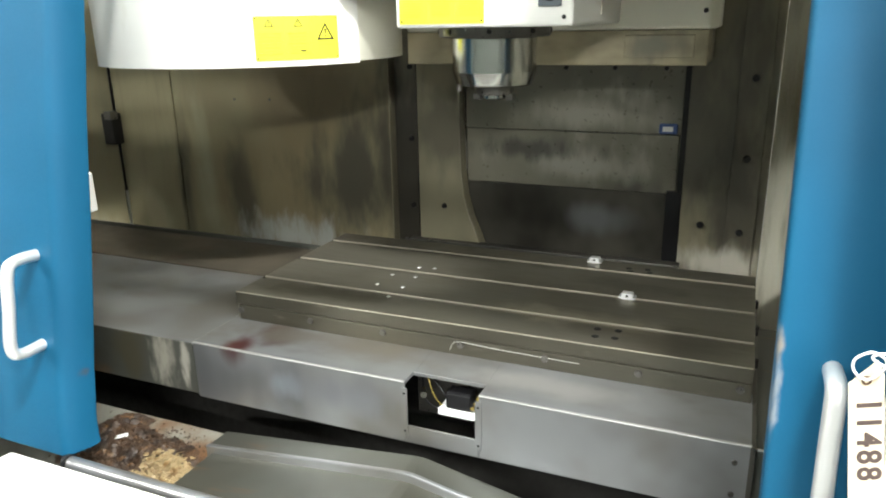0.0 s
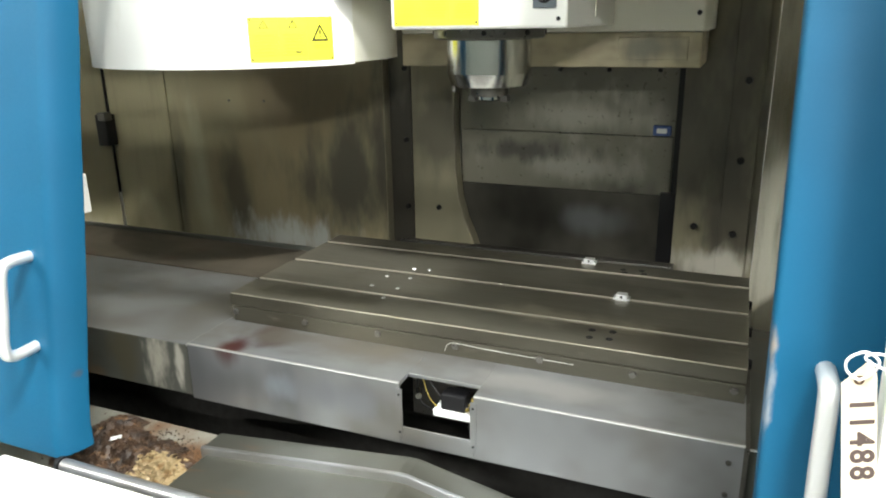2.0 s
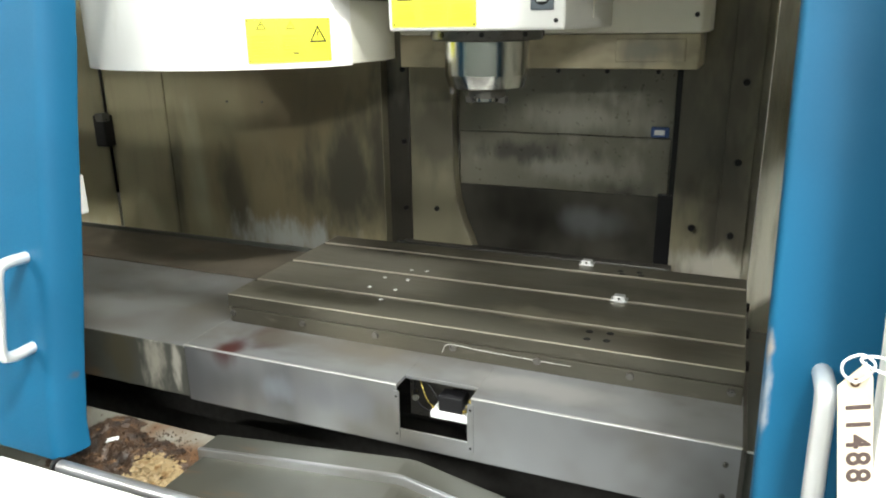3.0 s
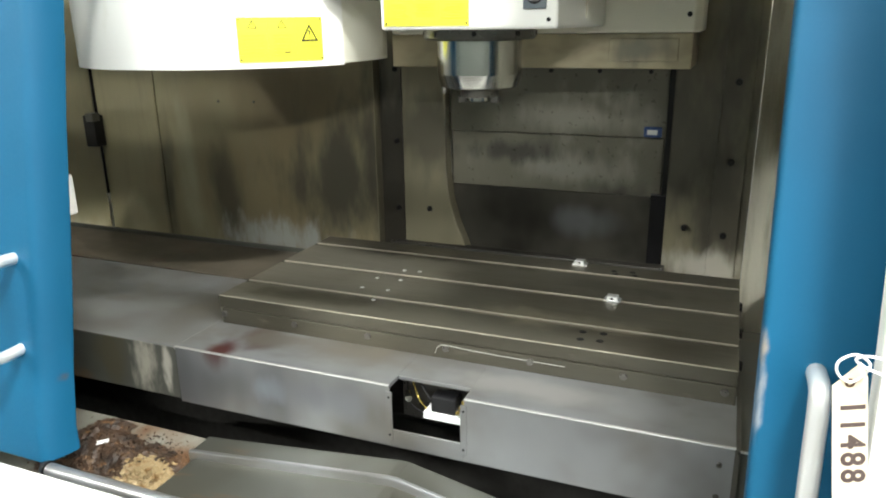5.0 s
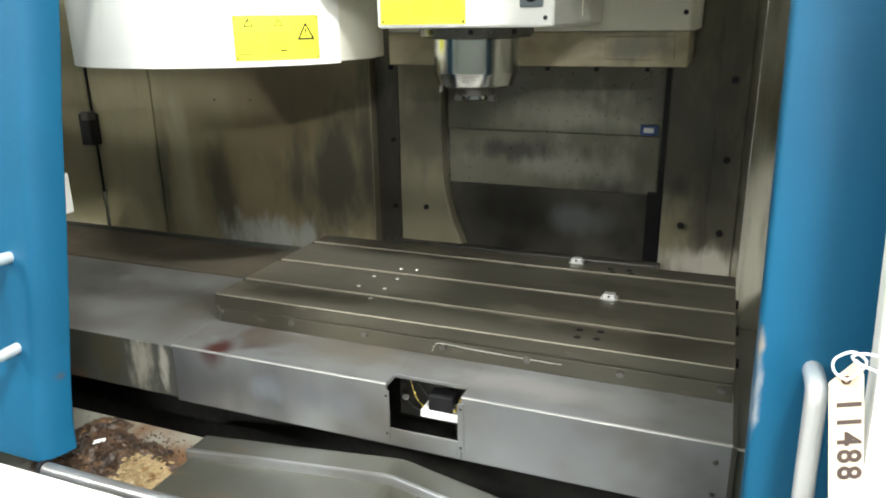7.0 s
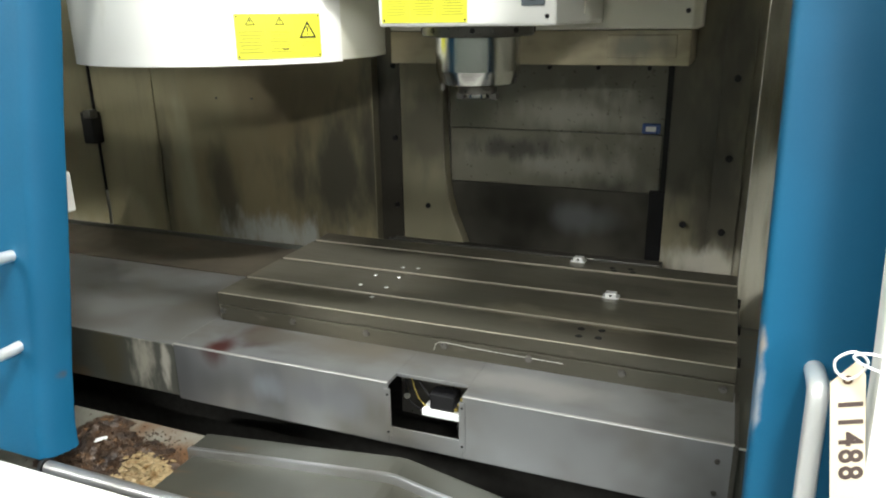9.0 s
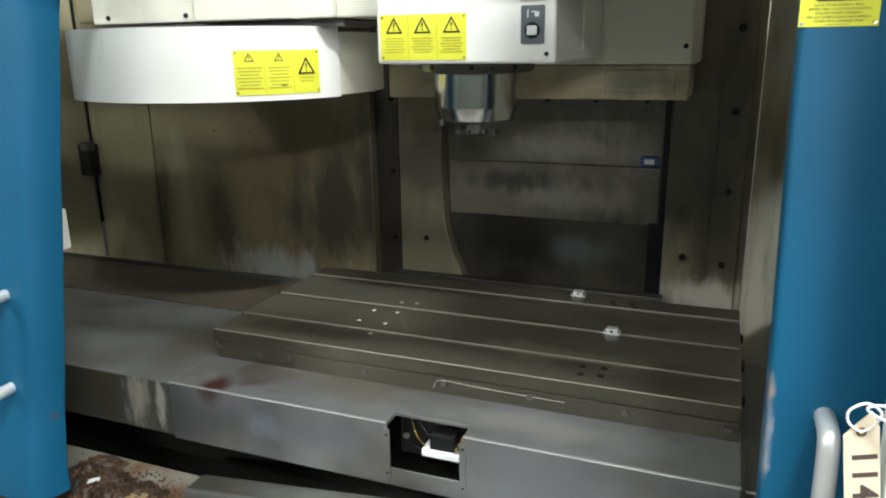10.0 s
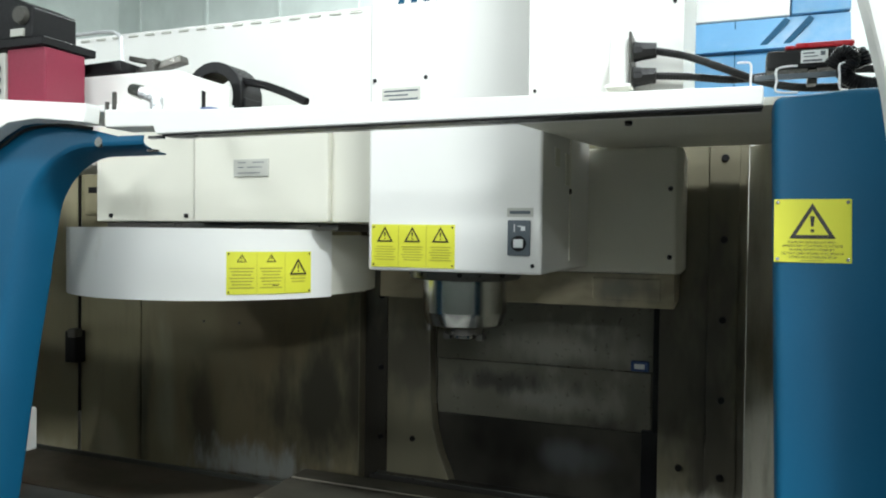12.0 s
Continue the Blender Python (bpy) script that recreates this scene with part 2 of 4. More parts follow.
# brassy chips, made paler to carry the light on the heap's corner
DRYCHIPS = mat("lit_dry_brass_swarf", (0.34, 0.25, 0.13), 0.6, vary=0.25, grain=180.0, bump=0.2, dirt=(0.16, 0.09, 0.03), dirt_scale=(60, 60, 60), dirt_lo=0.52, dirt_hi=0.66)
# cream base darkened to grey for the shade on the tray; rust is real
TRAY = mat("cream_tray_rusting", (0.17, 0.165, 0.14), 0.45, vary=0.1, grain=120.0, blots=[((-1.24, 1.02, 0.63), (0.06, 0.12, 0.2), (0.05, 0.03, 0.016), 30), ((-1.22, 0.93, 0.62), (0.12, 0.07, 0.2), (0.02, 0.016, 0.012), 25), ((-1.10, 0.96, 0.62), (0.09, 0.07, 0.2), (0.06, 0.034, 0.018), 30)], dirt=(0.11, 0.055, 0.025), dirt_scale=(6, 5, 6), dirt_lo=0.44, dirt_hi=0.64,
           dirt2=(0.05, 0.045, 0.035), dirt2_scale=(13, 13, 9), d2_lo=0.6, d2_hi=0.8, seed=4.0)
# the blot paints the bluish reflection on the oily lower sheet
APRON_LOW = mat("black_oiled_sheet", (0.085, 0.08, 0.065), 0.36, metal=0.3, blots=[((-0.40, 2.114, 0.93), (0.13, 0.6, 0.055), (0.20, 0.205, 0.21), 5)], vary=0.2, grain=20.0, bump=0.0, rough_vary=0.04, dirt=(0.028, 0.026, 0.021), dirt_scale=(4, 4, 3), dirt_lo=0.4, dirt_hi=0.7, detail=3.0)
# pale base carries the lit foot; the blot paints the shade above it
SIDESHEET = mat("smeared_cream_sheet", (0.62, 0.60, 0.50), 0.42, vary=0.08, grain=120.0, bump=0.03, detail=3.5, dirt=(0.36, 0.34, 0.26), dirt_scale=(9, 9, 4), dirt_lo=0.48, dirt_hi=0.8, blots=[((0.10, 1.9, 1.30), (0.2, 0.6, 0.14), (0.26, 0.23, 0.15), 8)])
BLUECLIP = mat("blue_plastic", (0.05, 0.10, 0.28), 0.35, grain=120.0)
BOARD = mat("white_terminal_plastic", (0.78, 0.80, 0.80), 0.35, grain=120.0)
BRASS = mat("brass", (0.55, 0.42, 0.12), 0.3, metal=0.9, grain=120.0)
HALLWALL = mat("pale_hall_cladding", (0.70, 0.75, 0.72), 0.6, vary=0.05, grain=30.0, dirt=(0.55, 0.6, 0.57), dirt_scale=(1.5, 1.5, 0.6), dirt_lo=0.5, dirt_hi=0.8)
CONCRETE = mat("hall_concrete", (0.17, 0.165, 0.16), 0.6, vary=0.15, grain=40.0, bump=0.15, dirt=(0.10, 0.095, 0.09), dirt_scale=(1, 1, 1))
PALEBLUE = mat("pale_blue_enamel", (0.12, 0.33, 0.58), 0.45, vary=0.08, grain=60.0, dirt=(0.3, 0.45, 0.6), dirt_scale=(4, 4, 4), dirt_lo=0.5, dirt_hi=0.8)
LAMPGLOW = glow("lamp_tube", (1.0, 0.98, 0.95), 6.0)

# ---- mesh helpers ----


def link(name, bm, material, parent=None, label="", smooth=False):
    me = bpy.data.meshes.new(name)
    bmesh.ops.recalc_face_normals(bm, faces=bm.faces)
    bm.to_mesh(me)
    bm.free()
    me.materials.append(material)
    if smooth:
        for p in me.polygons:
            p.use_smooth = True
        me.set_sharp_from_angle(angle=radians(38 if smooth is True else smooth))
    ob = new(name, me)
    ob.parent = parent
    if label:
        ob["label"] = label
    return ob


def part(name, bm, material, parent, label="", smooth=False):
    return link(name, bm, material, parent, label, smooth)


def thing(name, label, category, group="", kind=""):
    ob = new(name)
    ob.empty_display_size = 0.05
    return tagged(ob, label, category, group, kind)


def bevel(bm, w, seg=2):
    if w > 0:
        bmesh.ops.bevel(bm, geom=[e for e in bm.edges if e.is_manifold and e.calc_face_angle(0) > 0.5], offset=w, segments=seg, profile=0.5, affect="EDGES", clamp_overlap=True)
    return bm


def box(x0, x1, y0, y1, z0, z1, b=0.002, seg=2):
    bm = bmesh.new()
    bmesh.ops.create_cube(bm, size=1.0, matrix=Matrix.LocRotScale(((x0 + x1) / 2, (y0 + y1) / 2, (z0 + z1) / 2), None, (x1 - x0, y1 - y0, z1 - z0)))
    return bevel(bm, b, seg)


def prism(poly, axis, a, c, b=0.0, seg=2):
    """A polygon drawn in the other two axes, drawn out along axis from a to c."""
    bm = bmesh.new()

    def at(p, s):
        return {"x": (s, p[0], p[1]), "y": (p[0], s, p[1]), "z": (p[0], p[1], s)}[axis]
    v0 = [bm.verts.new(at(p, a)) for p in poly]
    v1 = [bm.verts.new(at(p, c)) for p in poly]
    bm.faces.new(v0)
    bm.faces.new(v1[::-1])
    for i in range(len(poly)):
        j = (i + 1) % len(poly)
        bm.faces.new((v0[i], v1[i], v1[j], v0[j]))
    bmesh.ops.recalc_face_normals(bm, faces=bm.faces)
    return bevel(bm, b, seg)


def lathe(profile, x, y, seg=48):
    """Rings of (radius, z) turned about the upright line through x, y, with closed ends."""
    bm = bmesh.new()
    rings = [[bm.verts.new((x + r * math.cos(2 * math.pi * k / seg), y + r * math.sin(2 * math.pi * k / seg), z)) for k in range(seg)] for r, z in profile]
    for a, c in zip(rings, rings[1:]):
        for k in range(seg):
            bm.faces.new((a[k], a[(k + 1) % seg], c[(k + 1) % seg], c[k]))
    bm.faces.new(rings[0][::-1])
    bm.faces.new(rings[-1])
    return bm


def disc(p, normal, r, h, seg=12, b=0.0):
    """A short round stud at p that stands h proud along normal."""
    bm = bmesh.new()
    turn = Vector(normal).to_track_quat("Z", "Y").to_matrix().to_4x4()
    bmesh.ops.create_cone(bm, cap_ends=True, segments=seg, radius1=r, radius2=r * 0.85, depth=h, matrix=Matrix.Translation(Vector(p) + Vector(normal).normalized() * h / 2) @ turn)
    return bm


def sweep(points, r, seg=10, steps=6, ripple=0.0, closed=False):
    """A round bar or hose through points, smoothed."""
    pts = [Vector(p) for p in points]
    path = []
    n = len(pts)
    for i in range(n if closed else n - 1):
        p0, p1, p2, p3 = (pts[(i - 1) % n] if closed or i else pts[0], pts[i], pts[(i + 1) % n], pts[(i + 2) % n] if closed or i + 2 < n else pts[-1])
        for s in range(steps):
            t = s / steps
            path.append(0.5 * (2 * p1 + (p2 - p0) * t + (2 * p0 - 5 * p1 + 4 * p2 - p3) * t * t + (3 * p1 - p0 - 3 * p2 + p3) * t ** 3))
    if not closed:
        path.append(pts[-1])
    bm = bmesh.new()
    rings, up = [], Vector((0.13, 0.21, 0.97))
    m = len(path)
    for i, p in enumerate(path):
        t = (path[(i + 1) % m if closed else min(i + 1, m - 1)] - path[i - 1 if i or closed else 0]).normalized()
        a = t.cross(up).normalized()
        c = a.cross(t)
        up = c
        rr = r * (1 + (ripple if i % 2 else -ripple))
        rings.append([bm.verts.new(p + rr * (a * math.cos(2 * math.pi * k / seg) + c * math.sin(2 * math.pi * k / seg))) for k in range(seg)])
    for i in range(m if closed else m - 1):
        a, c = rings[i], rings[(i + 1) % m]
        for k in range(seg):
            bm.faces.new((a[k], a[(k + 1) % seg], c[(k + 1) % seg], c[k]))
    if not closed:
        bm.faces.new(rings[0][::-1])
        bm.faces.new(rings[-1])
    return bm


def moved(bm, m):
    bmesh.ops.transform(bm, matrix=m, verts=bm.verts)
    return bm


def lean(bm, z0=0.757, k=0.125):
    """Tilt a front piece back towards its top."""
    for v in bm.verts:
        v.co.y += k * (v.co.z - z0)
    return bm


def arc(cx, cz, r, a0, a1, n=10):
    return [(cx + r * math.cos(radians(a0 + (a1 - a0) * i / n)), cz + r * math.sin(radians(a0 + (a1 - a0) * i / n))) for i in range(n + 1)]


def lettering(text, size, material, parent, m, name="lettering", bold=0.0, spacing=1.0):
    cu = bpy.data.curves.new("letters", "FONT")
    cu.body, cu.size, cu.align_x, cu.align_y = text, size, "CENTER", "CENTER"
    cu.extrude, cu.offset, cu.space_character = 0.0002, bold, spacing
    tmp = new("letters_tmp", cu)
    bpy.context.view_layer.update()
    me = bpy.data.meshes.new_from_object(tmp)
    bpy.data.objects.remove(tmp)
    me.transform(m)
    me.materials.clear()
    me.materials.append(material)
    me.name = name
    ob = new(name, me)
    ob.parent = parent
    return ob


def warning_triangle(parent, m, s, name="warning_sign"):
    """An outlined triangle with an exclamation mark, s high, drawn in the xy plane of m."""
    bm = bmesh.new()
    h = s
    outer = [(-0.58 * h, -0.5 * h), (0.58 * h, -0.5 * h), (0, 0.5 * h)]
    inner = [(-0.41 * h, -0.40 * h), (0.41 * h, -0.40 * h), (0, 0.31 * h)]
    o = [bm.verts.new((x, y, 0)) for x, y in outer]
    i = [bm.verts.new((x, y, 0)) for x, y in inner]
    for k in range(3):
        bm.faces.new((o[k], o[(k + 1) % 3], i[(k + 1) % 3], i[k]))
    bar = [(-0.03, -0.16), (0.03, -0.16), (0.06, 0.13), (-0.06, 0.13)]
    bm.faces.new([bm.verts.new((x * h, y * h, 0)) for x, y in bar])
    bm.faces.new([bm.verts.new((0.05 * h * math.cos(a), -0.28 * h + 0.05 * h * math.sin(a), 0)) for a in [2 * math.pi * k / 10 for k in range(10)]])
    ext = bmesh.ops.extrude_face_region(bm, geom=list(bm.faces))
    bmesh.ops.translate(bm, verts=[v for v in ext["geom"] if isinstance(v, bmesh.types.BMVert)], vec=(0, 0, 0.0004))
    return part(name, moved(bm, m), INK, parent)


def bars(parent, m, rows, material, name="print_line"):
    """Unreadable print: rows of (x, y, width, height) as thin bars in the xy plane of m."""
    for x, y, w, h in rows:
        part(name, moved(box(x - w / 2, x + w / 2, y - h / 2, y + h / 2, 0, 0.0004, 0), m), material, parent)


def on_front(x, y, z, k=0.0):
    """A frame on a front face: its x runs along the machine, its y up, its z towards the viewer. k: how far the face leans back."""
    return Matrix.Translation((x, y, z)) @ Matrix.Rotation(radians(90) - math.atan(k), 4, "X")


def screw(parent, p, normal, r=0.008, h=0.005, material=None, name="screw"):
    return part(name, disc(p, normal, r, h, 10), material or BLACK, parent)

# ---- hall ----
floor = link("floor", box(-9, 9, -9, 9, -0.1, 0.0, 0), CONCRETE)
tagged(floor, "bare grey concrete workshop floor", "floor", kind="structure")
for nm, b in (("wall_north", (-9, 9, 8.8, 9.0, 0, 5.2)), ("wall_south", (-9, 9, -9, -8.8, 0, 5.2)), ("wall_west", (-9, -8.8, -8.8, 8.8, 0, 5.2)), ("wall_east", (8.8, 9, -8.8, 8.8, 0, 5.2))):
    w = link(nm, box(*b, 0), HALLWALL)
    tagged(w, "pale green-white cladding wall of the workshop hall", "wall", kind="structure")
    if nm == "wall_north":
        for k in range(14):
            part("cladding_rib", box(-8.4 + k * 1.25, -8.34 + k * 1.25, 8.77, 8.8, 0, 5.2, 0.004), HALLWALL, w)
hall_ceiling = link("ceiling", box(-9, 9, -9, 9, 5.2, 5.3, 0), HALLWALL)
tagged(hall_ceiling, "pale painted ceiling of the workshop hall", "ceiling", kind="structure")


def hall_lamp(eye, target, w, h):
    t = thing("hall_lamp", "long white fluorescent fixture hung under the hall roof, out of view", "lamp", "hall lamps")
    m = look(eye, target)
    part("housing", moved(box(-w / 2 - 0.05, w / 2 + 0.05, -h / 2 - 0.05, h / 2 + 0.05, 0.03, 0.1, 0.01), m), WHITE, t)
    for s in (-0.5, 0.5):
        part("tube", moved(box(-w / 2, w / 2, s * h * 0.6 - 0.02, s * h * 0.6 + 0.02, 0.005, 0.03, 0.005), m), LAMPGLOW, t)
        p = m @ Vector((s * w * 0.8, 0, 0.09))
        part("suspension_rod", box(p.x - 0.008, p.x + 0.008, p.y - 0.008, p.y + 0.008, p.z, 5.205, 0), DARKSTEEL, t)
    return t


for eye, target, length, watts in LAMPS:
    hall_lamp(eye, target, length, 0.16)

# ---- machine enclosure: inner walls ----


def wall_piece(name, bm, material, label):
    return tagged(link(name, bm, material), label, "enclosure panel", kind="structure")


def slab(name, p, q, z0, z1, thick, material, label):
    """An upright sheet from p to q on the plan, its thickness away from the viewer."""
    p, q = Vector((*p, 0)), Vector((*q, 0))
    n = (q - p).cross(Vector((0, 0, 1))).normalized() * -thick
    bm = prism([tuple((p)[:2]), tuple(q[:2]), tuple((q + n)[:2]), tuple((p + n)[:2])], "z", z0, z1, 0.0015)
    return wall_piece(name, bm, material, label)


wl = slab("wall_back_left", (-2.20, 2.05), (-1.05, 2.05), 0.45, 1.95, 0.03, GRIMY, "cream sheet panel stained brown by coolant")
for x, z in ((-1.644, 1.261), (-1.499, 1.263)):
    screw(wl, (x, 2.05, z), (0, -1, 0), 0.0045, 0.003, DARKSTEEL)
# seams between the sheets
part("seam_strip", box(-1.93, -1.915, 2.044, 2.05, 0.45, 1.5, 0.001), GRIMY, wl)
ws = slab("wall_side_left", (-2.75, 1.55), (-2.215, 2.05), 0.45, 1.95, 0.03, GRIMY, "cream side sheet of the enclosure with a dark catch")
for z in (1.31, 0.98):
    screw(ws, (-2.33, 1.94, z), (0.68, -0.73, 0), 0.009)
catch = thing("door_catch", "black steel catch bolted to the corner of the cream side sheet", "catch")
part("body", box(-2.225, -2.172, 2.0, 2.045, 1.085, 1.20, 0.004), BLACK, catch)
part("hook", box(-2.195, -2.160, 1.985, 2.02, 1.18, 1.21, 0.003), DARKSTEEL, catch)
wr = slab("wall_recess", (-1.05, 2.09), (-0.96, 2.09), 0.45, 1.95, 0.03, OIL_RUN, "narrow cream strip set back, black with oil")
part("edge_left", box(-1.05, -1.047, 2.05, 2.09, 0.45, 1.95, 0), GRIMY2, wr)
post = wall_piece("wall_column_post", prism([(-0.952, 0.45), (-0.735, 0.45), (-0.735, 0.80), (-0.752, 0.85), (-0.778, 0.91), (-0.797, 0.98), (-0.806, 1.06), (-0.81, 1.20), (-0.81, 1.95), (-0.952, 1.95)], "y", 2.05, 2.10, 0.004), GRIMY2, "cream upright cover strip flared at its foot, streaked with oil")
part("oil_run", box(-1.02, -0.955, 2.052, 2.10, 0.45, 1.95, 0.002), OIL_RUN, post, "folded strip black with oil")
for x, z in ((-0.972, 1.375), (-0.972, 1.155), (-0.972, 0.94), (-0.865, 0.945), (-0.972, 1.62)):
    screw(post, (x, 2.05, z), (0, -1, 0), 0.009)
cp = wall_piece("wall_column_panel", box(-0.815, -0.165, 2.12, 2.15, 0.60, 1.385, 0.004), DARKPANEL, "grey sheet apron over the column, darkened by coolant")
part("lap_edge", box(-0.812, -0.168, 2.108, 2.12, 1.190, 1.384, 0.002), DARKPANEL, cp)
part("lap_edge", box(-0.808, -0.172, 2.111, 2.12, 1.020, 1.188, 0.002), DARKPANEL, cp)
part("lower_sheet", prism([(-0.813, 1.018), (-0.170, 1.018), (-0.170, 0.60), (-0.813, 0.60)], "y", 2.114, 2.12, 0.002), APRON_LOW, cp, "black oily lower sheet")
part("side_gap", box(-0.196, -0.152, 2.094, 2.125, 0.60, 1.03, 0.003), BLACK, cp)
part("side_gap", box(-0.168, -0.15, 2.10, 2.13, 0.60, 1.39, 0.002), BLACK, cp)
for x in (-0.50, -0.36, -0.22):
    screw(cp, (x, 2.108, 1.372), (0, -1, 0), 0.007)
wall_piece("wall_column_top", box(-0.82, -0.10, 2.06, 2.12, 1.388, 1.95, 0.004), GRIMY, "cream sheet above the column apron")
wrr = wall_piece("wall_back_right", box(-0.15, 0.065, 2.06, 2.10, 0.45, 1.95, 0.003), GRIMY2, "cream sheet panel streaked black with oil")
part("fold_strip", box(-0.03, 0.045, 2.052, 2.06, 0.45, 1.945, 0.002), GRIMY2, wrr)
for x, z in ((0.008, 1.775), (0.008, 1.562), (0.008, 1.352), (0.008, 1.142), (0.008, 0.938), (-0.095, 0.952)):
    screw(wrr, (x, 2.052, z), (0, -1, 0), 0.010, 0.006)
# the side sheet's top follows the slope of the roof
bm = bmesh.new()
low = [(0.066, 2.05), (0.36, 0.96), (0.389, 0.968), (0.095, 2.058)]
tops = (1.802, 1.722, 1.722, 1.802)
v0 = [bm.verts.new((x, y, 0.45)) for x, y in low]
v1 = [bm.verts.new((x, y, z)) for (x, y), z in zip(low, tops)]
bm.faces.new(v0)
bm.faces.new(v1)
for k in range(4):
    bm.faces.new((v0[k], v0[(k + 1) % 4], v1[(k + 1) % 4], v1[k]))
wall_piece("wall_side_right", bm, SIDESHEET, "smeared cream side sheet of the enclosure, coloured paler where its foot is lit")
roof = wall_piece("enclosure_roof", prism([(0.965, 1.722), (0.965, 1.732), (1.97, 1.806), (1.97, 1.796)], "x", -0.285, 0.55, 0.001), CREAM, "cream roof sheet over the work space")
screw(roof, (-0.13, 1.10, 1.731), (0, -0.15, -1), 0.006)
upper = wall_piece("enclosure_upper_back", box(-2.7, -0.86, 2.08, 2.11, 1.95, 2.28, 0.003), WHITE, "white upper rear sheet with a slotted top edge")
for k in range(24):
    part("slot_tooth", box(-2.68 + k * 0.075, -2.64 + k * 0.075, 2.075, 2.08, 2.264, 2.270, 0), PLATE, upper)
wall_piece("enclosure_outer_left", box(-2.78, -2.75, 0.80, 2.1, 0.0, 1.7, 0.003), WHITE, "white outer side sheet of the machine")
wall_piece("enclosure_outer_back", box(-2.78, 0.7, 2.2, 2.23, 0.0, 1.95, 0.003), WHITE, "white outer rear sheet of the machine")

part("corner_seam", box(-2.204, -2.199, 2.040, 2.05, 0.90, 1.95, 0.001), BLACK, wl, "dark open seam")
clip = thing("plastic_clip", "blue plastic clip stuck to the grey column apron", "clip")
part("body", box(-0.228, -0.178, 2.098, 2.108, 1.192, 1.222, 0.004), BLUECLIP, clip)
part("window", box(-0.218, -0.190, 2.096, 2.099, 1.200, 1.214, 0.002), BOARD, clip)

# ---- bed, tray and lower covers ----
tray = wall_piece("chip_tray", prism([(0.80, 0.60), (1.09, 0.648), (1.09, 0.55), (0.80, 0.55)], "x", -2.75, -0.985, 0.002), TRAY, "cream chip tray with rust and swarf")
rng = random.Random(4)


def heap(x, y):
    """Height of the swarf over the tray."""
    d = 0.5 * math.exp(-((x + 1.09) / 0.10) ** 2 - ((y - 0.97) / 0.055) ** 2) + 0.5 * math.exp(-((x + 1.23) / 0.07) ** 2 - ((y - 0.97) / 0.08) ** 2) + 0.22 * math.exp(-((x + 1.24) / 0.04) ** 2 - ((y - 1.05) / 0.06) ** 2)
    n = noise.noise((x * 30, y * 30, 0)) * 0.6 + noise.noise((x * 75, y * 75, 3)) * 0.45
    return 0.05 * d * (1 + 1.1 * n) - 0.005


swarf = bmesh.new()
NX, NY = 56, 36
grid = [[swarf.verts.new((-1.32 + 0.334 * i / NX, 0.80 + 0.28 * j / NY, 0.60 + 0.1655 * 0.28 * j / NY + heap(-1.32 + 0.334 * i / NX, 0.80 + 0.28 * j / NY))) for i in range(NX + 1)] for j in range(NY + 1)]
for j in range(NY):
    for i in range(NX):
        swarf.faces.new((grid[j][i], grid[j][i + 1], grid[j + 1][i + 1], grid[j + 1][i]))
chips = []
for k in range(3200):
    x, y = rng.gauss(-1.14, 0.09), rng.gauss(0.965, 0.05)
    if not (-1.4 < x < -0.988 and 0.80 < y < 1.08):
        continue
    z = 0.60 + 0.1655 * (y - 0.80) + max(0.0, heap(x, y))
    s = rng.uniform(0.001, 0.0035)
    m = Matrix.LocRotScale((x, y, z + s * 0.4), Euler([rng.uniform(0, 6.3) for _ in range(3)]), (s, s * 0.5, s * 0.25))
    vs = [swarf.verts.new(m @ Vector(c)) for c in ((-1, -1, 0), (1, -1, 0.3), (1, 1, 0), (-1, 1, 0.4), (0, 0, 1))]
    for tri in ((0, 1, 4), (1, 2, 4), (2, 3, 4), (3, 0, 4)):
        swarf.faces.new([vs[t] for t in tri])
    swarf.faces.new([vs[t] for t in (3, 2, 1, 0)])
dry = bmesh.new()
for k in range(800):
    x, y = rng.gauss(-1.035, 0.024), rng.gauss(0.945, 0.019)
    if x > -0.99 or not 0.81 < y < 1.07:
        continue
    z = 0.60 + 0.1655 * (y - 0.80) + max(0.0, heap(x, y)) + 0.012 * math.exp(-((x + 1.045) / 0.035) ** 2 - ((y - 0.955) / 0.03) ** 2)
    s = rng.uniform(0.003, 0.009)
    m = Matrix.LocRotScale((x, y, z + s * 0.2), Euler((rng.uniform(-0.5, 0.5), rng.uniform(-0.5, 0.5), rng.uniform(0, 6.3))), (s, s * 0.55, s * 0.3))
    vs = [dry.verts.new(m @ Vector(c)) for c in ((-1, -1, 0), (1, -1, 0.3), (1, 1, 0), (-1, 1, 0.4), (0, 0, 1))]
    for tri in ((0, 1, 4), (1, 2, 4), (2, 3, 4), (3, 0, 4)):
        dry.faces.new([vs[t] for t in tri])
    dry.faces.new([vs[t] for t in (3, 2, 1, 0)])
tagged(link("dry_swarf", dry, DRYCHIPS), "brassy dry chips at the edge of the heap, coloured pale for the light on them", "swarf", kind="stuff")
flake = thing("paper_scrap", "small white paper scrap lying on the wet swarf", "scrap")
part("sheet", moved(box(-0.020, 0.020, -0.006, 0.006, 0, 0.0012, 0.0003), pose(-1.20, 0.985, 0.655, 8, -6, 38)), BOARD, flake)
tagged(link("swarf_heap", swarf, CHIPS), "rust-brown heap of swarf lying in the chip tray", "swarf", kind="stuff")
rag = thing("paper_scrap", "small white scrap lying in the chip tray", "scrap")
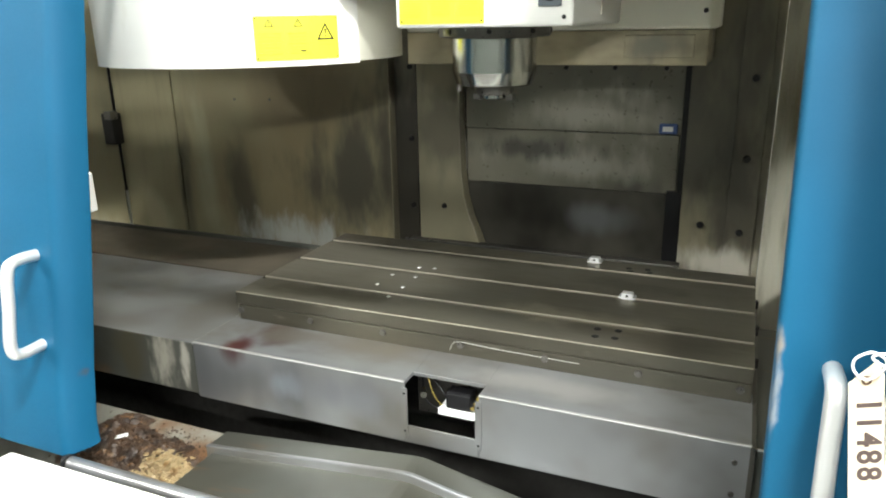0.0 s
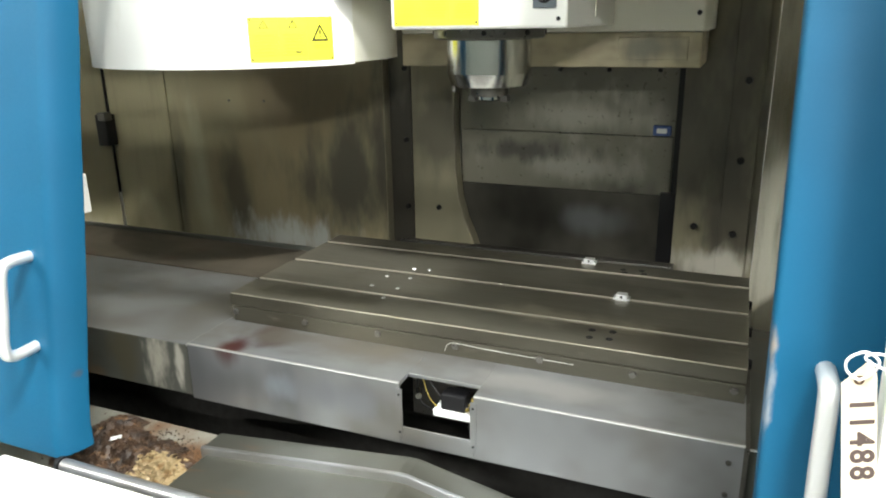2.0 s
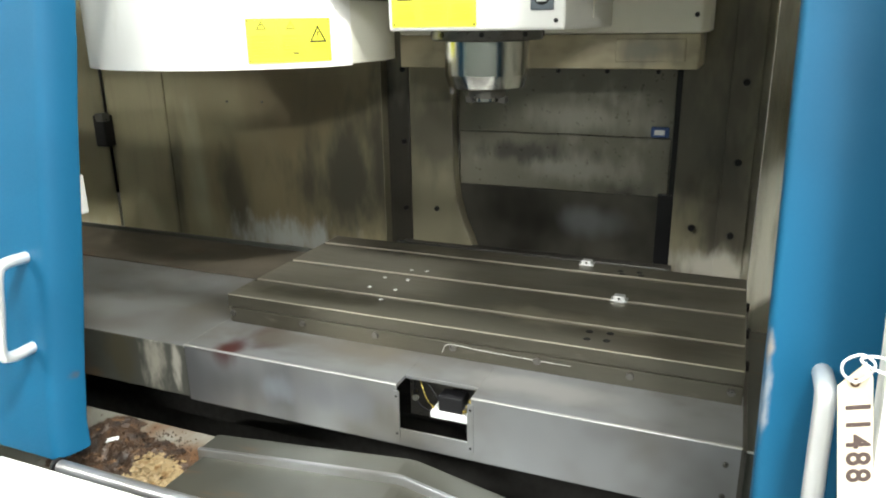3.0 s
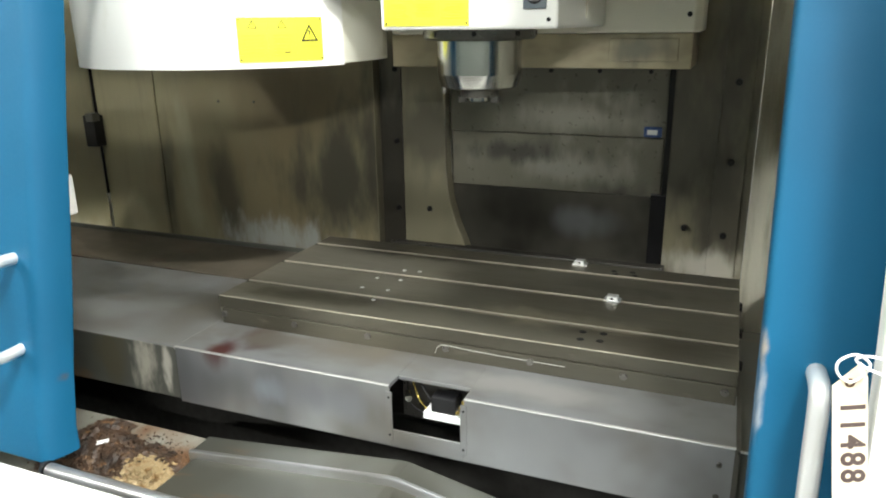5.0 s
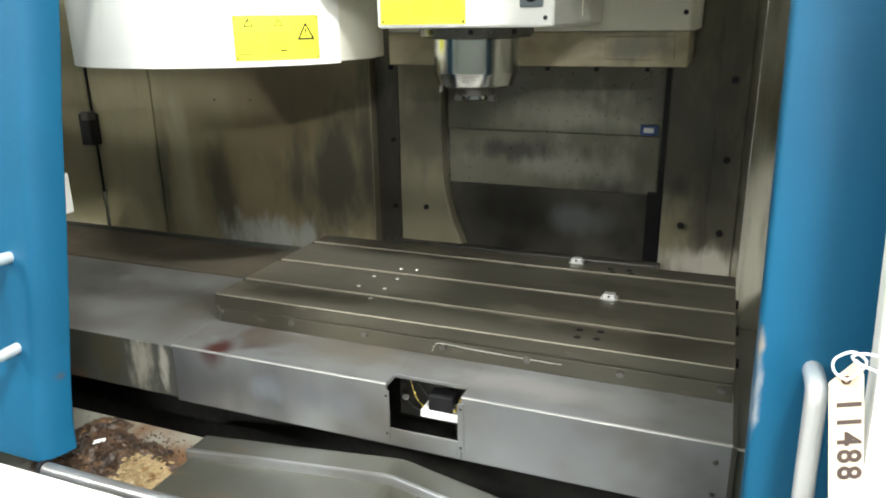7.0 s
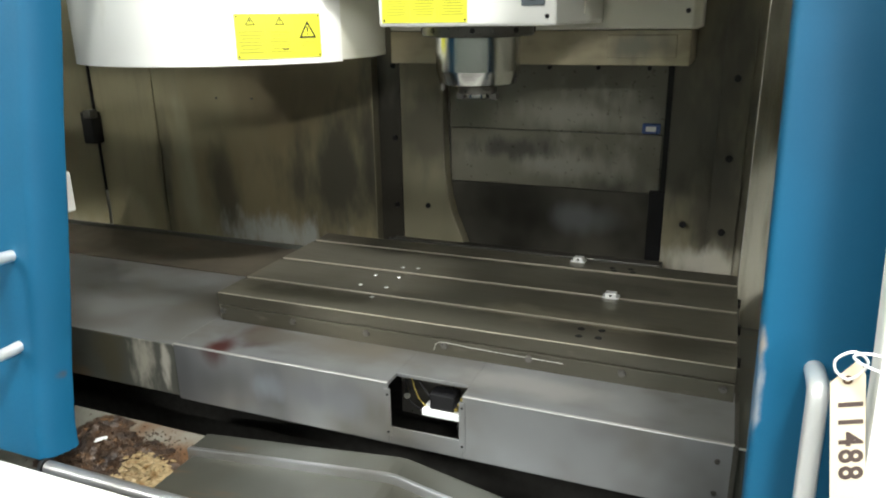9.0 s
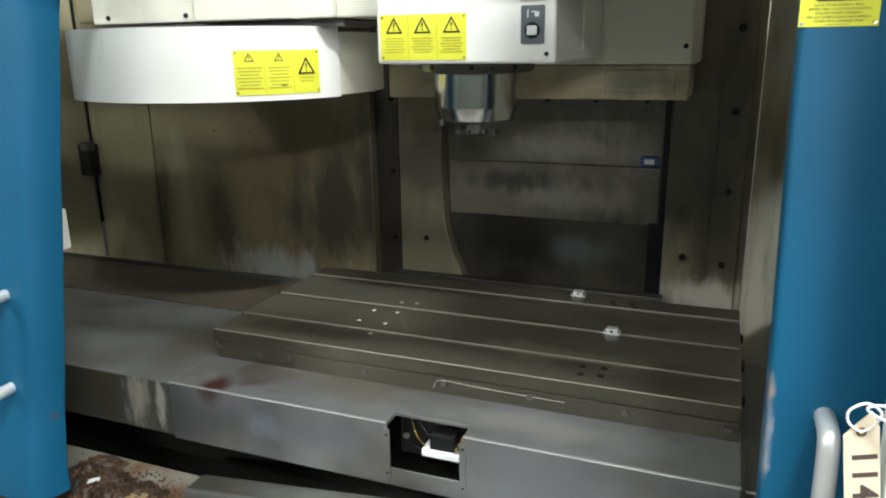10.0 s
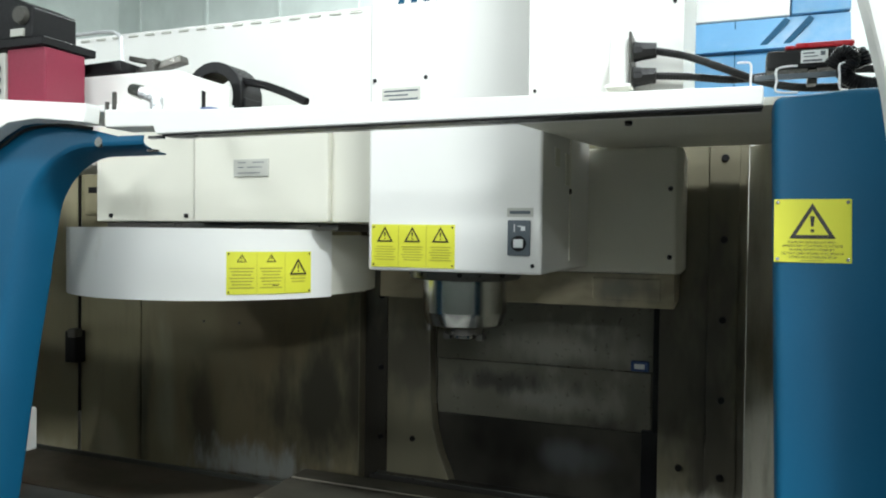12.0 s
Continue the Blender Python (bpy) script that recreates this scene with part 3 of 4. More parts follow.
part("sheet", moved(box(-0.014, 0.014, -0.006, 0.006, 0, 0.002, 0.0005), pose(-1.10, 0.90, 0.628, 12, 8, 30)), WIRE, rag)

yc = thing("front_way_cover", "gabled sheet-steel telescopic cover over the front slideway", "way cover")


def gable(y0, y1, dz, x0=-0.97, x1=0.10, slope=0.10, t=0.004):
    ridge = -0.50
    zt = 0.722 + dz
    poly = [(x0, zt - slope * (ridge - x0)), (ridge - 0.02, zt), (ridge, zt), (x1, zt - 0.2 * (x1 - ridge)), (x1, 0.50), (x0, 0.50)]
    return prism(poly, "y", y0, y1, 0.003)


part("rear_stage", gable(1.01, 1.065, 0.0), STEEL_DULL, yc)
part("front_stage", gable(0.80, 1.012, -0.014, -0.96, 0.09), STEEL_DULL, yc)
part("wiper_strip", gable(1.0, 1.0105, 0.003, -0.972, 0.102), STEEL, yc)
base = thing("machine_bed", "cast bed of the machine, coloured black for the shade below the covers", "machine bed")
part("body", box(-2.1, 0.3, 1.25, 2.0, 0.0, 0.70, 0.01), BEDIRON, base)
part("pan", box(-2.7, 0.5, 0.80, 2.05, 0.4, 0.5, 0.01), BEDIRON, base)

# ---- table and its covers ----
TX0, TX1, TY0, TY1, TZ, TB = -1.05, 0.054, 1.24, 1.74, 0.923, 0.876
table = thing("machine_table", "grey ground cast-iron table with three tee slots", "machine table")
SLOTS = (1.344, 1.498, 1.662)
edges = [TY0] + [v for s in SLOTS for v in (s - 0.007, s + 0.007)] + [TY1]
for i in range(0, len(edges), 2):
    part("table_strip", box(TX0, TX1, edges[i], edges[i + 1], TB + 0.012, TZ, 0.0012), IRON, table)
part("table_body", box(TX0 + 0.001, TX1 - 0.001, TY0 + 0.001, TY1 - 0.001, TB - 0.05, TB + 0.011, 0.001), IRON, table)
for s in SLOTS:
    part("slot_edge", box(TX0 + 0.002, TX1 - 0.002, s + 0.0067, s + 0.0088, TZ - 0.003, TZ + 0.0006, 0.0003), IRON_EDGE, table, "bright worn slot edge")
part("front_edge", box(TX0 + 0.002, TX1 - 0.002, TY0 - 0.0005, TY0 + 0.0012, TZ - 0.0014, TZ + 0.0005, 0.0003), IRON_EDGE, table, "bright worn front edge")
# thin darker faces carry the shade of the table's sides
part("front_face", box(TX0 + 0.0005, TX1 - 0.0005, TY0 - 0.0022, TY0, TB + 0.019, TZ - 0.0016, 0.0005), SHADED_IRON, table, "oily front face with its side shade in the colour")
part("end_face", box(TX0 - 0.002, TX0, TY0 + 0.001, TY1 - 0.001, TB + 0.012, TZ - 0.002, 0.0005), SHADED_IRON, table)
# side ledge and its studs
part("front_ledge", box(TX0 + 0.01, TX1, TY0 - 0.006, TY0 + 0.001, TB - 0.03, TB + 0.018, 0.0015), SHADED_IRON, table)
for x in (TX0 + 0.017, -0.848, -0.668, -0.492, -0.317, -0.14, 0.035):
    screw(table, (x, TY0 - 0.006, TB + 0.006), (0, -1, 0), 0.0075, 0.005, DARKSTEEL, "cap_screw")
for x, y in ((-0.763, 1.393), (-0.698, 1.396), (-0.759, 1.464), (-0.699, 1.468), (-0.719, 1.535), (-0.680, 1.540), (-0.702, 1.331)):
    part("bright_plug", disc((x, y, TZ), (0, 0, 1), 0.0055, 0.0010, 14), BENT, table)
for x, y in ((-0.231, 1.280), (-0.194, 1.284), (-0.233, 1.316), (-0.193, 1.320), (-0.225, 1.680), (-0.181, 1.684), (-0.232, 1.700), (-0.188, 1.705)):
    part("tapped_hole", disc((x, y, TZ), (0, 0, 1), 0.0075, 0.0006, 14), BLACK, table)
for y in (1.30, 1.45, 1.60):
    part("end_plug", disc((TX1 - 0.001, y, TB + 0.030), (1, 0, 0), 0.011, 0.008, 12), BLACK, table)
part("sealant_bead", sweep([(-0.515, TY0 - 0.0075, 0.868), (-0.508, TY0 - 0.0075, 0.884), (-0.490, TY0 - 0.0075, 0.889), (-0.43, TY0 - 0.0075, 0.886), (-0.33, TY0 - 0.0075, 0.884), (-0.25, TY0 - 0.0075, 0.883)], 0.0006, 6), PLATE, table, "thin pale bead of sealant")
for x, y in ((-0.320, 1.725), (-0.205, 1.505)):
    nut = thing("slot_block", "small bright steel block standing in a tee slot", "clamp block", "slot blocks")
    part("body", box(x - 0.012, x + 0.012, y - 0.01, y + 0.01, TZ - 0.004, TZ + 0.012, 0.0015), ALU, nut)
    part("foot", box(x - 0.018, x + 0.018, y - 0.012, y + 0.012, TZ, TZ + 0.004, 0.0008), ALU, nut)
    part("hole", disc((x, y - 0.0101, TZ + 0.007), (0, -1, 0), 0.003, 0.0004, 10), BLACK, nut)

KY, KZ, KB = 1.092, 0.855, 0.728
cover = thing("table_cover", "long sheet-steel cover under the table with a square cut-out", "way cover")
OX0, OX1, OZ0 = -0.552, -0.402, 0.765
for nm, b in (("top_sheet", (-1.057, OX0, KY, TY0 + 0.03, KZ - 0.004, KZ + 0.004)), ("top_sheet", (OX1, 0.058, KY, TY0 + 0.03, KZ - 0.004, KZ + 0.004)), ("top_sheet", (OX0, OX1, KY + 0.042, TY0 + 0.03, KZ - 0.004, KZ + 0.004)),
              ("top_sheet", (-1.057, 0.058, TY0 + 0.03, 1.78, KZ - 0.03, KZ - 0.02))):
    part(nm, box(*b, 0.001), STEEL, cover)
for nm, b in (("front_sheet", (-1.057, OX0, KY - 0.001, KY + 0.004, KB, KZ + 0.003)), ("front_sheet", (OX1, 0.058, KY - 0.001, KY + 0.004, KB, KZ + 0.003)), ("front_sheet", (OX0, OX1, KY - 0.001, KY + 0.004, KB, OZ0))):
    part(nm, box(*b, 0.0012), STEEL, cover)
part("bent_edge", box(-1.056, OX0, KY - 0.0025, KY + 0.004, KZ + 0.0015, KZ + 0.0046, 0.0012), BENT, cover, "bright bent edge")
part("bent_edge", box(OX1, 0.058, KY - 0.0025, KY + 0.004, KZ + 0.0015, KZ + 0.0046, 0.0012), BENT, cover, "bright bent edge")
for a in (OX0 - 0.006, OX1 - 0.006):
    part("hatch_strip", box(a, a + 0.012, KY - 0.0035, KY - 0.001, OZ0 - 0.02, KZ - 0.008, 0.0006), STEEL, cover)
    for z in (KZ - 0.02, OZ0 - 0.01):
        screw(cover, (a + 0.006, KY - 0.0035, z), (0, -1, 0), 0.0025, 0.001, BLACK)
for x, z in ((0.035, KZ - 0.03), (0.035, KZ - 0.09)):
    screw(cover, (x, KY - 0.001, z), (0, -1, 0), 0.005, 0.003, DARKSTEEL)
term = thing("terminal_block", "black and white terminal block with brass screws inside the cut-out", "terminal block")
part("rail", box(-0.50, -0.41, 1.13, 1.18, 0.778, 0.792, 0.002), BOARD, term)
part("body", box(-0.485, -0.435, 1.135, 1.17, 0.792, 0.826, 0.003), BLACK, term)
for k in range(3):
    part("brass_screw", disc((-0.43 + 0.006 * k, 1.14, 0.80 + 0.012 * k), (0, -1, 0.3), 0.004, 0.008, 8), BRASS, term)
part("lead", sweep([(-0.42, 1.135, 0.815), (-0.408, 1.125, 0.795), (-0.415, 1.12, 0.765)], 0.0025, 8), BLACK, term)
part("lead", sweep([(-0.425, 1.135, 0.81), (-0.418, 1.125, 0.79), (-0.422, 1.12, 0.77)], 0.0022, 8), BLACK, term)
part("plug", disc((-0.535, 1.14, 0.82), (0.5, -1, 0), 0.008, 0.02, 10), CHROME, term)
for k in range(3):
    part("wire", sweep([(-0.545 + 0.012 * k, 1.16, 0.84), (-0.53 + 0.02 * k, 1.14, 0.80 + 0.01 * k), (-0.50 + 0.015 * k, 1.15, 0.775)], 0.0016, 6), (BLACK, BRASS, BLACK)[k], term)
part("mount", box(-0.57, -0.39, 1.19, 1.2, 0.74, 0.845, 0.002), DARKSTEEL, term)

lc = thing("side_way_cover", "sheet-steel telescopic cover running to the side wall, smeared with oil", "way cover", "side way covers")
part("top_sheet", box(-2.15, -1.055, KY + 0.004, 1.76, KZ - 0.012, KZ - 0.002, 0.0015), STEEL, lc)
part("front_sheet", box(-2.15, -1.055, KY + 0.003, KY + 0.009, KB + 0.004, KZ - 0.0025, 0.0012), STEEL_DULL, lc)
part("rear_sheet", box(-2.15, -1.066, 1.505, 1.751, KZ - 0.0018, KZ + 0.0018, 0.0008), BROWNSHEET, lc, "brown oily rear strip")
part("stage_edge", box(-1.062, -1.055, KY + 0.001, 1.76, KZ - 0.004, KZ + 0.001, 0.0008), BENT, lc)
part("back_upstand", box(-2.15, -1.055, 1.752, 1.76, KZ - 0.006, KZ + 0.014, 0.001), STEEL_DULL, lc)
rc = thing("side_way_cover", "sheet-steel telescopic cover running to the side wall, smeared with oil", "way cover", "side way covers")
part("top_sheet", box(0.056, 0.40, KY + 0.004, 1.60, KZ - 0.012, KZ - 0.002, 0.0015), STEEL_DULL, rc)
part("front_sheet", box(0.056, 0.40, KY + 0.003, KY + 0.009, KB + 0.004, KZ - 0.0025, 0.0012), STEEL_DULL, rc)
part("bent_edge", box(0.058, 0.40, KY + 0.0015, KY + 0.006, KZ - 0.004, KZ - 0.001, 0.001), BENT, rc)
part("end_plate", box(0.056, 0.064, KY - 0.004, 1.76, KB, KZ + 0.004, 0.001), DARKSTEEL, rc)
rear = thing("rear_way_cover", "dark oily telescopic cover behind the table", "way cover")
part("sheet", prism([(1.78, 0.80), (2.06, 0.835), (2.06, 0.72), (1.78, 0.72)], "x", -0.98, -0.14, 0.003), APRON_LOW, rear)
part("lip", box(-0.98, -0.14, 1.99, 2.0, 0.82, 0.845, 0.002), DARKSTEEL, rear)
part("grime_ridge", box(-0.80, -0.35, 1.90, 1.94, 0.815, 0.832, 0.006), DARKSTEEL, rear)

# ---- spindle head ----
HX0, HX1, HY, HZ, HTOP = -0.644, -0.300, 1.30, 1.496, 2.45
headm = thing("spindle_head", "tall white boxed spindle head with bright steel spindle nose", "spindle head")
poly = [(HX0, HY), (HX1, HY), (HX1, 1.79), (HX0, 1.79)]
part("cover", prism(poly, "z", HZ, HTOP, 0.006, 3), WHITE, headm)
part("column_cover", prism([(-0.86, 1.80), (-0.10, 1.80), (-0.085, 1.83), (-0.085, 2.055), (-0.86, 2.055)], "z", 1.480, 1.779, 0.006), CREAM, headm)
part("lower_skirt", prism([(-0.86, 1.803), (-0.10, 1.803), (-0.10, 2.052), (-0.86, 2.052)], "z", 1.398, 1.479, 0.003), SKIRT, headm, "coolant-stained lower edge")
part("skirt_press", box(-0.29, -0.13, 1.799, 1.804, 1.415, 1.468, 0.004), SKIRT, headm)
part("fold_shadow", box(HX1 - 0.0005, HX1 + 0.002, 1.55, 1.555, HZ + 0.02, 1.9, 0.0005), CREAM, headm)
part("inspection_plate", box(HX0 + 0.012, HX0 + 0.125, HY - 0.0015, HY, 1.79, 1.868, 0.0006), WHITE, headm)
for x, z in ((HX0 + 0.012, 1.862), (HX0 + 0.118, 1.862), (HX0 + 0.118, 1.80), (HX1 - 0.018, 1.862), (HX1 - 0.016, 1.512)):
    screw(headm, (x, HY - 0.0015, z), (0, -1, 0), 0.004, 0.002, BLACK)
for y, z in ((HY + 0.04, 1.80), (HY + 0.25, 1.66)):
    screw(headm, (HX1, y, z), (1, 0, 0), 0.006, 0.004, BLACK)
for z in (1.68, 1.52):
    screw(headm, (-0.112, 1.80, z), (0, -1, 0), 0.006, 0.004, BLACK)
part("side_vent", box(HX1, HX1 + 0.002, 1.40, 1.44, 1.70, 1.735, 0.0008), CREAM, headm)
part("side_vent", box(HX1, HX1 + 0.002, 1.50, 1.54, 1.67, 1.735, 0.0008), CREAM, headm)
SX, SY = -0.505, 1.48
part("flange", lathe([(0.116, HZ + 0.002), (0.116, HZ - 0.018), (0.112, HZ - 0.021)], SX, SY, 64), DARKSTEEL, headm, "dark steel spindle flange")
for k in range(8):
    a = 2 * math.pi * (k + 0.3) / 8
    part("flange_screw", disc((SX + 0.1155 * math.cos(a), SY + 0.1155 * math.sin(a), HZ - 0.009), (math.cos(a), math.sin(a), 0), 0.006, 0.003, 10), BLACK, headm)
part("spindle_housing", lathe([(0.088, HZ - 0.021), (0.0885, HZ - 0.023), (0.0885, HZ - 0.090), (0.0880, HZ - 0.092), (0.0805, HZ - 0.116), (0.078, HZ - 0.118)], SX, SY, 64), CHROME, headm, "bright turned spindle housing", 12)
part("spindle_nose", lathe([(0.041, HZ - 0.118), (0.041, HZ - 0.134), (0.039, HZ - 0.138)], SX, SY, 48), DARKSTEEL, headm, "", True)
part("taper_mouth", lathe([(0.027, HZ - 0.1375), (0.027, HZ - 0.146), (0.024, HZ - 0.148)], SX, SY, 32), CHROME, headm, "", True)
for s in (-1, 1):
    part("drive_key", box(SX + s * 0.036 - 0.008, SX + s * 0.036 + 0.008, SY - 0.012, SY + 0.012, HZ - 0.150, HZ - 0.137, 0.0015), DARKSTEEL, headm)
part("coolant_port", disc((SX - 0.06, SY - 0.05, HZ - 0.128), (0, 0, 1), 0.006, 0.012, 10), DARKSTEEL, headm)


def triple_label(parent, m, w, h):
    lab = part("warning_label", moved(box(-w / 2, w / 2, -h / 2, h / 2, 0, 0.001, 0.0004), m), YELLOW, parent, "yellow three-field warning label")
    up = m @ Matrix.Translation((0, 0, 0.0012))
    for k in (-1, 0, 1):
        c = k * w / 3
        warning_triangle(lab, up @ Matrix.Translation((c, h * 0.27, 0)), h * 0.36)
        bars(lab, up, [(c, h * (-0.02 - 0.06 * j), w * (0.26 - 0.03 * ((j + k) % 3)), h * 0.022) for j in range(6)], OLIVE)
    for k in (-0.5, 0.5):
        bars(lab, up, [(k * w / 3, 0, 0.0007, h * 0.96)], OLIVE, "divider_line")
    for sx in (-1, 1):
        for sy in (-1, 1):
            part("rivet", disc(m @ Vector((sx * (w / 2 - 0.005), sy * (h / 2 - 0.005), 0.001)), m.to_3x3() @ Vector((0, 0, 1)), 0.002, 0.001, 8), BLACK, lab)
    return lab


triple_label(headm, on_front(HX0 + 0.094, HY, HZ + 0.048), 0.172, 0.082)
sw = part("tool_release_switch", box(HX1 - 0.062, HX1 - 0.020, HY - 0.006, HY, HZ + 0.034, HZ + 0.098, 0.002), GREYPLASTIC, headm, "grey push-button switch plate")
part("button_well", disc((HX1 - 0.041, HY - 0.006, HZ + 0.056), (0, -1, 0), 0.014, 0.002, 20), BLACK, sw)
part("button", box(HX1 - 0.050, HX1 - 0.032, HY - 0.011, HY - 0.007, HZ + 0.048, HZ + 0.064, 0.002), BOARD, sw)
bars(sw, on_front(HX1 - 0.041, HY - 0.0062, HZ + 0.084), [(-0.008, 0, 0.002, 0.014), (0.002, 0.003, 0.008, 0.002), (0.008, -0.001, 0.008, 0.008)], BOARD, "symbol_bar")
part("switch_nameplate", box(HX1 - 0.064, HX1 - 0.016, HY - 0.0015, HY, HZ + 0.104, HZ + 0.120, 0.0005), PLATE, headm)
bars(headm, on_front(HX1 - 0.040, HY - 0.0016, HZ + 0.112), [(0, 0, 0.038, 0.006)], GREYPLASTIC)
npl = part("nameplate", box(HX0 + 0.028, HX0 + 0.108, HY - 0.003, HY - 0.0015, 1.808, 1.846, 0.0005), PLATE, headm, "small grey data plate")
bars(npl, on_front(HX0 + 0.068, HY - 0.0031, 1.827), [(0, 0.012, 0.07, 0.003), (-0.01, 0.004, 0.05, 0.003), (0.005, -0.004, 0.06, 0.003), (0, -0.012, 0.055, 0.003)], GREYPLASTIC)
# a maker's mark drawn as plain slanted bars
for k in range(9):
    x = -0.585 + k * 0.026
    part("maker_mark", prism([(x, 2.005), (x + 0.012, 2.005), (x + 0.020, 2.035), (x + 0.008, 2.035)], "y", HY - 0.001, HY), BLUE, headm)

housing = thing("roof_housing", "white sheet-metal housing standing on the machine roof", "housing")
part("body", box(-0.283, -0.060, 1.113, 1.70, 1.788, 2.45, 0.005), WHITE, housing)
part("front_panel", box(-0.280, -0.057, 1.110, 1.1125, 1.768, 2.44, 0.001), WHITE, housing)
part("base_flange", box(-0.284, -0.05, 1.095, 1.11, 1.757, 1.766, 0.002), WHITE, housing)
for x, z in ((-0.27, 1.785), (-0.215, 1.772), (-0.07, 1.90)):
    screw(housing, (x, 1.110, z), (0, -1, 0), 0.003, 0.002, BLACK)

# ---- tool magazine ----
MX, MY, MR, MZ0, MZ1 = -1.21, 1.62, 0.385, 1.42, 1.574
mag = thing("tool_magazine", "round white tool magazine cover with a yellow warning label", "tool magazine")


def drum(a0, a1, r, z0, z1, t=0.012, n=40):
    bm = bmesh.new()
    rows = []
    for i in range(n + 1):
        a = radians(a0 + (a1 - a0) * i / n)
        rows.append([bm.verts.new((MX + q * math.cos(a), MY + q * math.sin(a), z)) for q, z in ((r, z0), (r, z1), (r - t, z1), (r - t, z0))])
    for a, c in zip(rows, rows[1:]):
        for k in range(4):
            bm.faces.new((a[k], a[(k + 1) % 4], c[(k + 1) % 4], c[k]))
    bm.faces.new(rows[0])
    bm.faces.new(rows[-1][::-1])
    return bm


part("cover_band", drum(-200, -17, MR, MZ0, MZ1), WHITE, mag, "", True)
part("cover_band", drum(-16.6, 30, MR - 0.004, MZ0 + 0.004, MZ1 - 0.012), CREAM, mag, "", True)
part("top_rim", drum(-200, -17, MR - 0.003, MZ1 - 0.006, MZ1 - 0.001, 0.03), WHITE, mag)
part("disc_plate", lathe([(MR - 0.03, MZ0 + 0.035), (MR - 0.03, MZ0 + 0.045)], MX, MY, 64), DARKSTEEL, mag)
for k in range(20):
    a = radians(-185 + k * 9.5)
    part("tool_pocket", lathe([(0.026, MZ0 + 0.03), (0.026, MZ0 + 0.01), (0.018, MZ0 + 0.004)], MX + (MR - 0.07) * math.cos(a), MY + (MR - 0.07) * math.sin(a), 16), DARKSTEEL if k % 3 else CHROME, mag)
# the label is bent round the cover
lab = part("warning_label", drum(-54, -26, MR + 0.0016, MZ0 + 0.013, MZ0 + 0.105, 0.0012, 12), YELLOW, mag, "yellow three-field warning label bent round the cover")


def on_drum(deg, z):
    b = radians(deg)
    return Matrix.Translation((MX + (MR + 0.0018) * math.cos(b), MY + (MR + 0.0018) * math.sin(b), z)) @ Matrix.Rotation(b + radians(90), 4, "Z") @ Matrix.Rotation(radians(90), 4, "X")


for deg, dz, s, ww in ((-49.3, 0.091, 0.018, 0.052), (-40.0, 0.091, 0.018, 0.048), (-30.8, 0.072, 0.036, 0.04)):
    warning_triangle(lab, on_drum(deg, MZ0 + dz), s)
    bars(lab, on_drum(deg, MZ0 + 0.055), [(0, 0.014 - 0.007 * j - (0.016 if s > 0.02 else 0), ww * (1 - 0.12 * (j % 3)), 0.0026) for j in range(3 if s > 0.02 else 7)], OLIVE)
for deg in (-44.6, -35.4):
    bars(lab, on_drum(deg, MZ0 + 0.059), [(0, 0, 0.0007, 0.088)], OLIVE, "divider_line")
bars(lab, on_drum(-38.6, MZ0 + 0.032), [(0, 0, 0.013, 0.003)], INK)
for deg in (-53.3, -26.7):
    for dz in (0.018, 0.100):
        m = on_drum(deg, MZ0 + dz)
        part("rivet", disc(m.translation, m.to_3x3() @ Vector((0, 0, 1)), 0.0022, 0.001, 8), BLACK, lab)
for x0, x1, y, z1, nm in ((-1.495, -1.180, 1.45, 1.83, "drive_box"), (-1.176, -0.812, 1.435, 1.83, "drive_box")):
    bx = part(nm, box(x0, x1, y, y + 0.45, 1.590, z1, 0.004), CREAM, mag)
    for x in (x0 + 0.05, x1 - 0.03):
        if x1 < -1.17:
            screw(bx, (x, y, 1.605), (0, -1, 0), 0.006, 0.004, BLACK)
mp = part("nameplate", box(-1.06, -0.965, 1.432, 1.435, 1.695, 1.735, 0.0006), PLATE, mag, "small grey data plate")
bars(mp, on_front(-1.012, 1.4318, 1.715), [(-0.025, 0.012, 0.022, 0.0018), (0.02, 0.012, 0.03, 0.0018), (-0.028, 0.001, 0.014, 0.0018), (0.01, 0.001, 0.04, 0.0018), (-0.005, -0.012, 0.06, 0.0018)], GREYPLASTIC)
part("arm_box", prism([(-0.812, 1.45), (-0.70, 1.45), (-0.66, 1.9), (-0.812, 1.9)], "z", 1.590, 1.84, 0.004), CREAM, mag)
part("slot_plate", box(-1.47, -0.80, 1.46, 1.85, 1.572, 1.588, 0.003), DARKSTEEL, mag)
part("support_arm", box(-1.35, -1.15, 1.9, 2.05, 1.6, 1.75, 0.006), CREAM, mag)
part("hub", lathe([(0.08, MZ0 + 0.03), (0.08, 1.6)], MX, MY, 24), DARKSTEEL, mag)
vent = thing("wall_vent", "small dark vent box high on the cream side wall", "vent")
part("body", box(-2.12, -2.02, 1.99, 2.05, 1.62, 1.78, 0.004), GRIMY, vent)
part("slot", box(-2.10, -2.04, 1.988, 1.99, 1.70, 1.72, 0.0), BLACK, vent)

# ---- front frame, sill and doors ----
frame_left = wall_piece("front_frame_left", lean(prism([(-2.78, 0.0), (-1.215, 0.0), (-1.2885, 0.7447), (-1.2414, 1.4967), (-1.2027, 1.6245), (-1.1595, 1.6883), (-1.1145, 1.7191), (-1.0761, 1.7371), (-1.0133, 1.7414), (-0.9145, 1.7308), (-0.9143, 1.7605), (-1.1161, 1.7785), (-2.78, 1.79)], "y", 0.752, 0.782, 0.002)), WHITE, "white front sheet of the machine with a rounded corner")
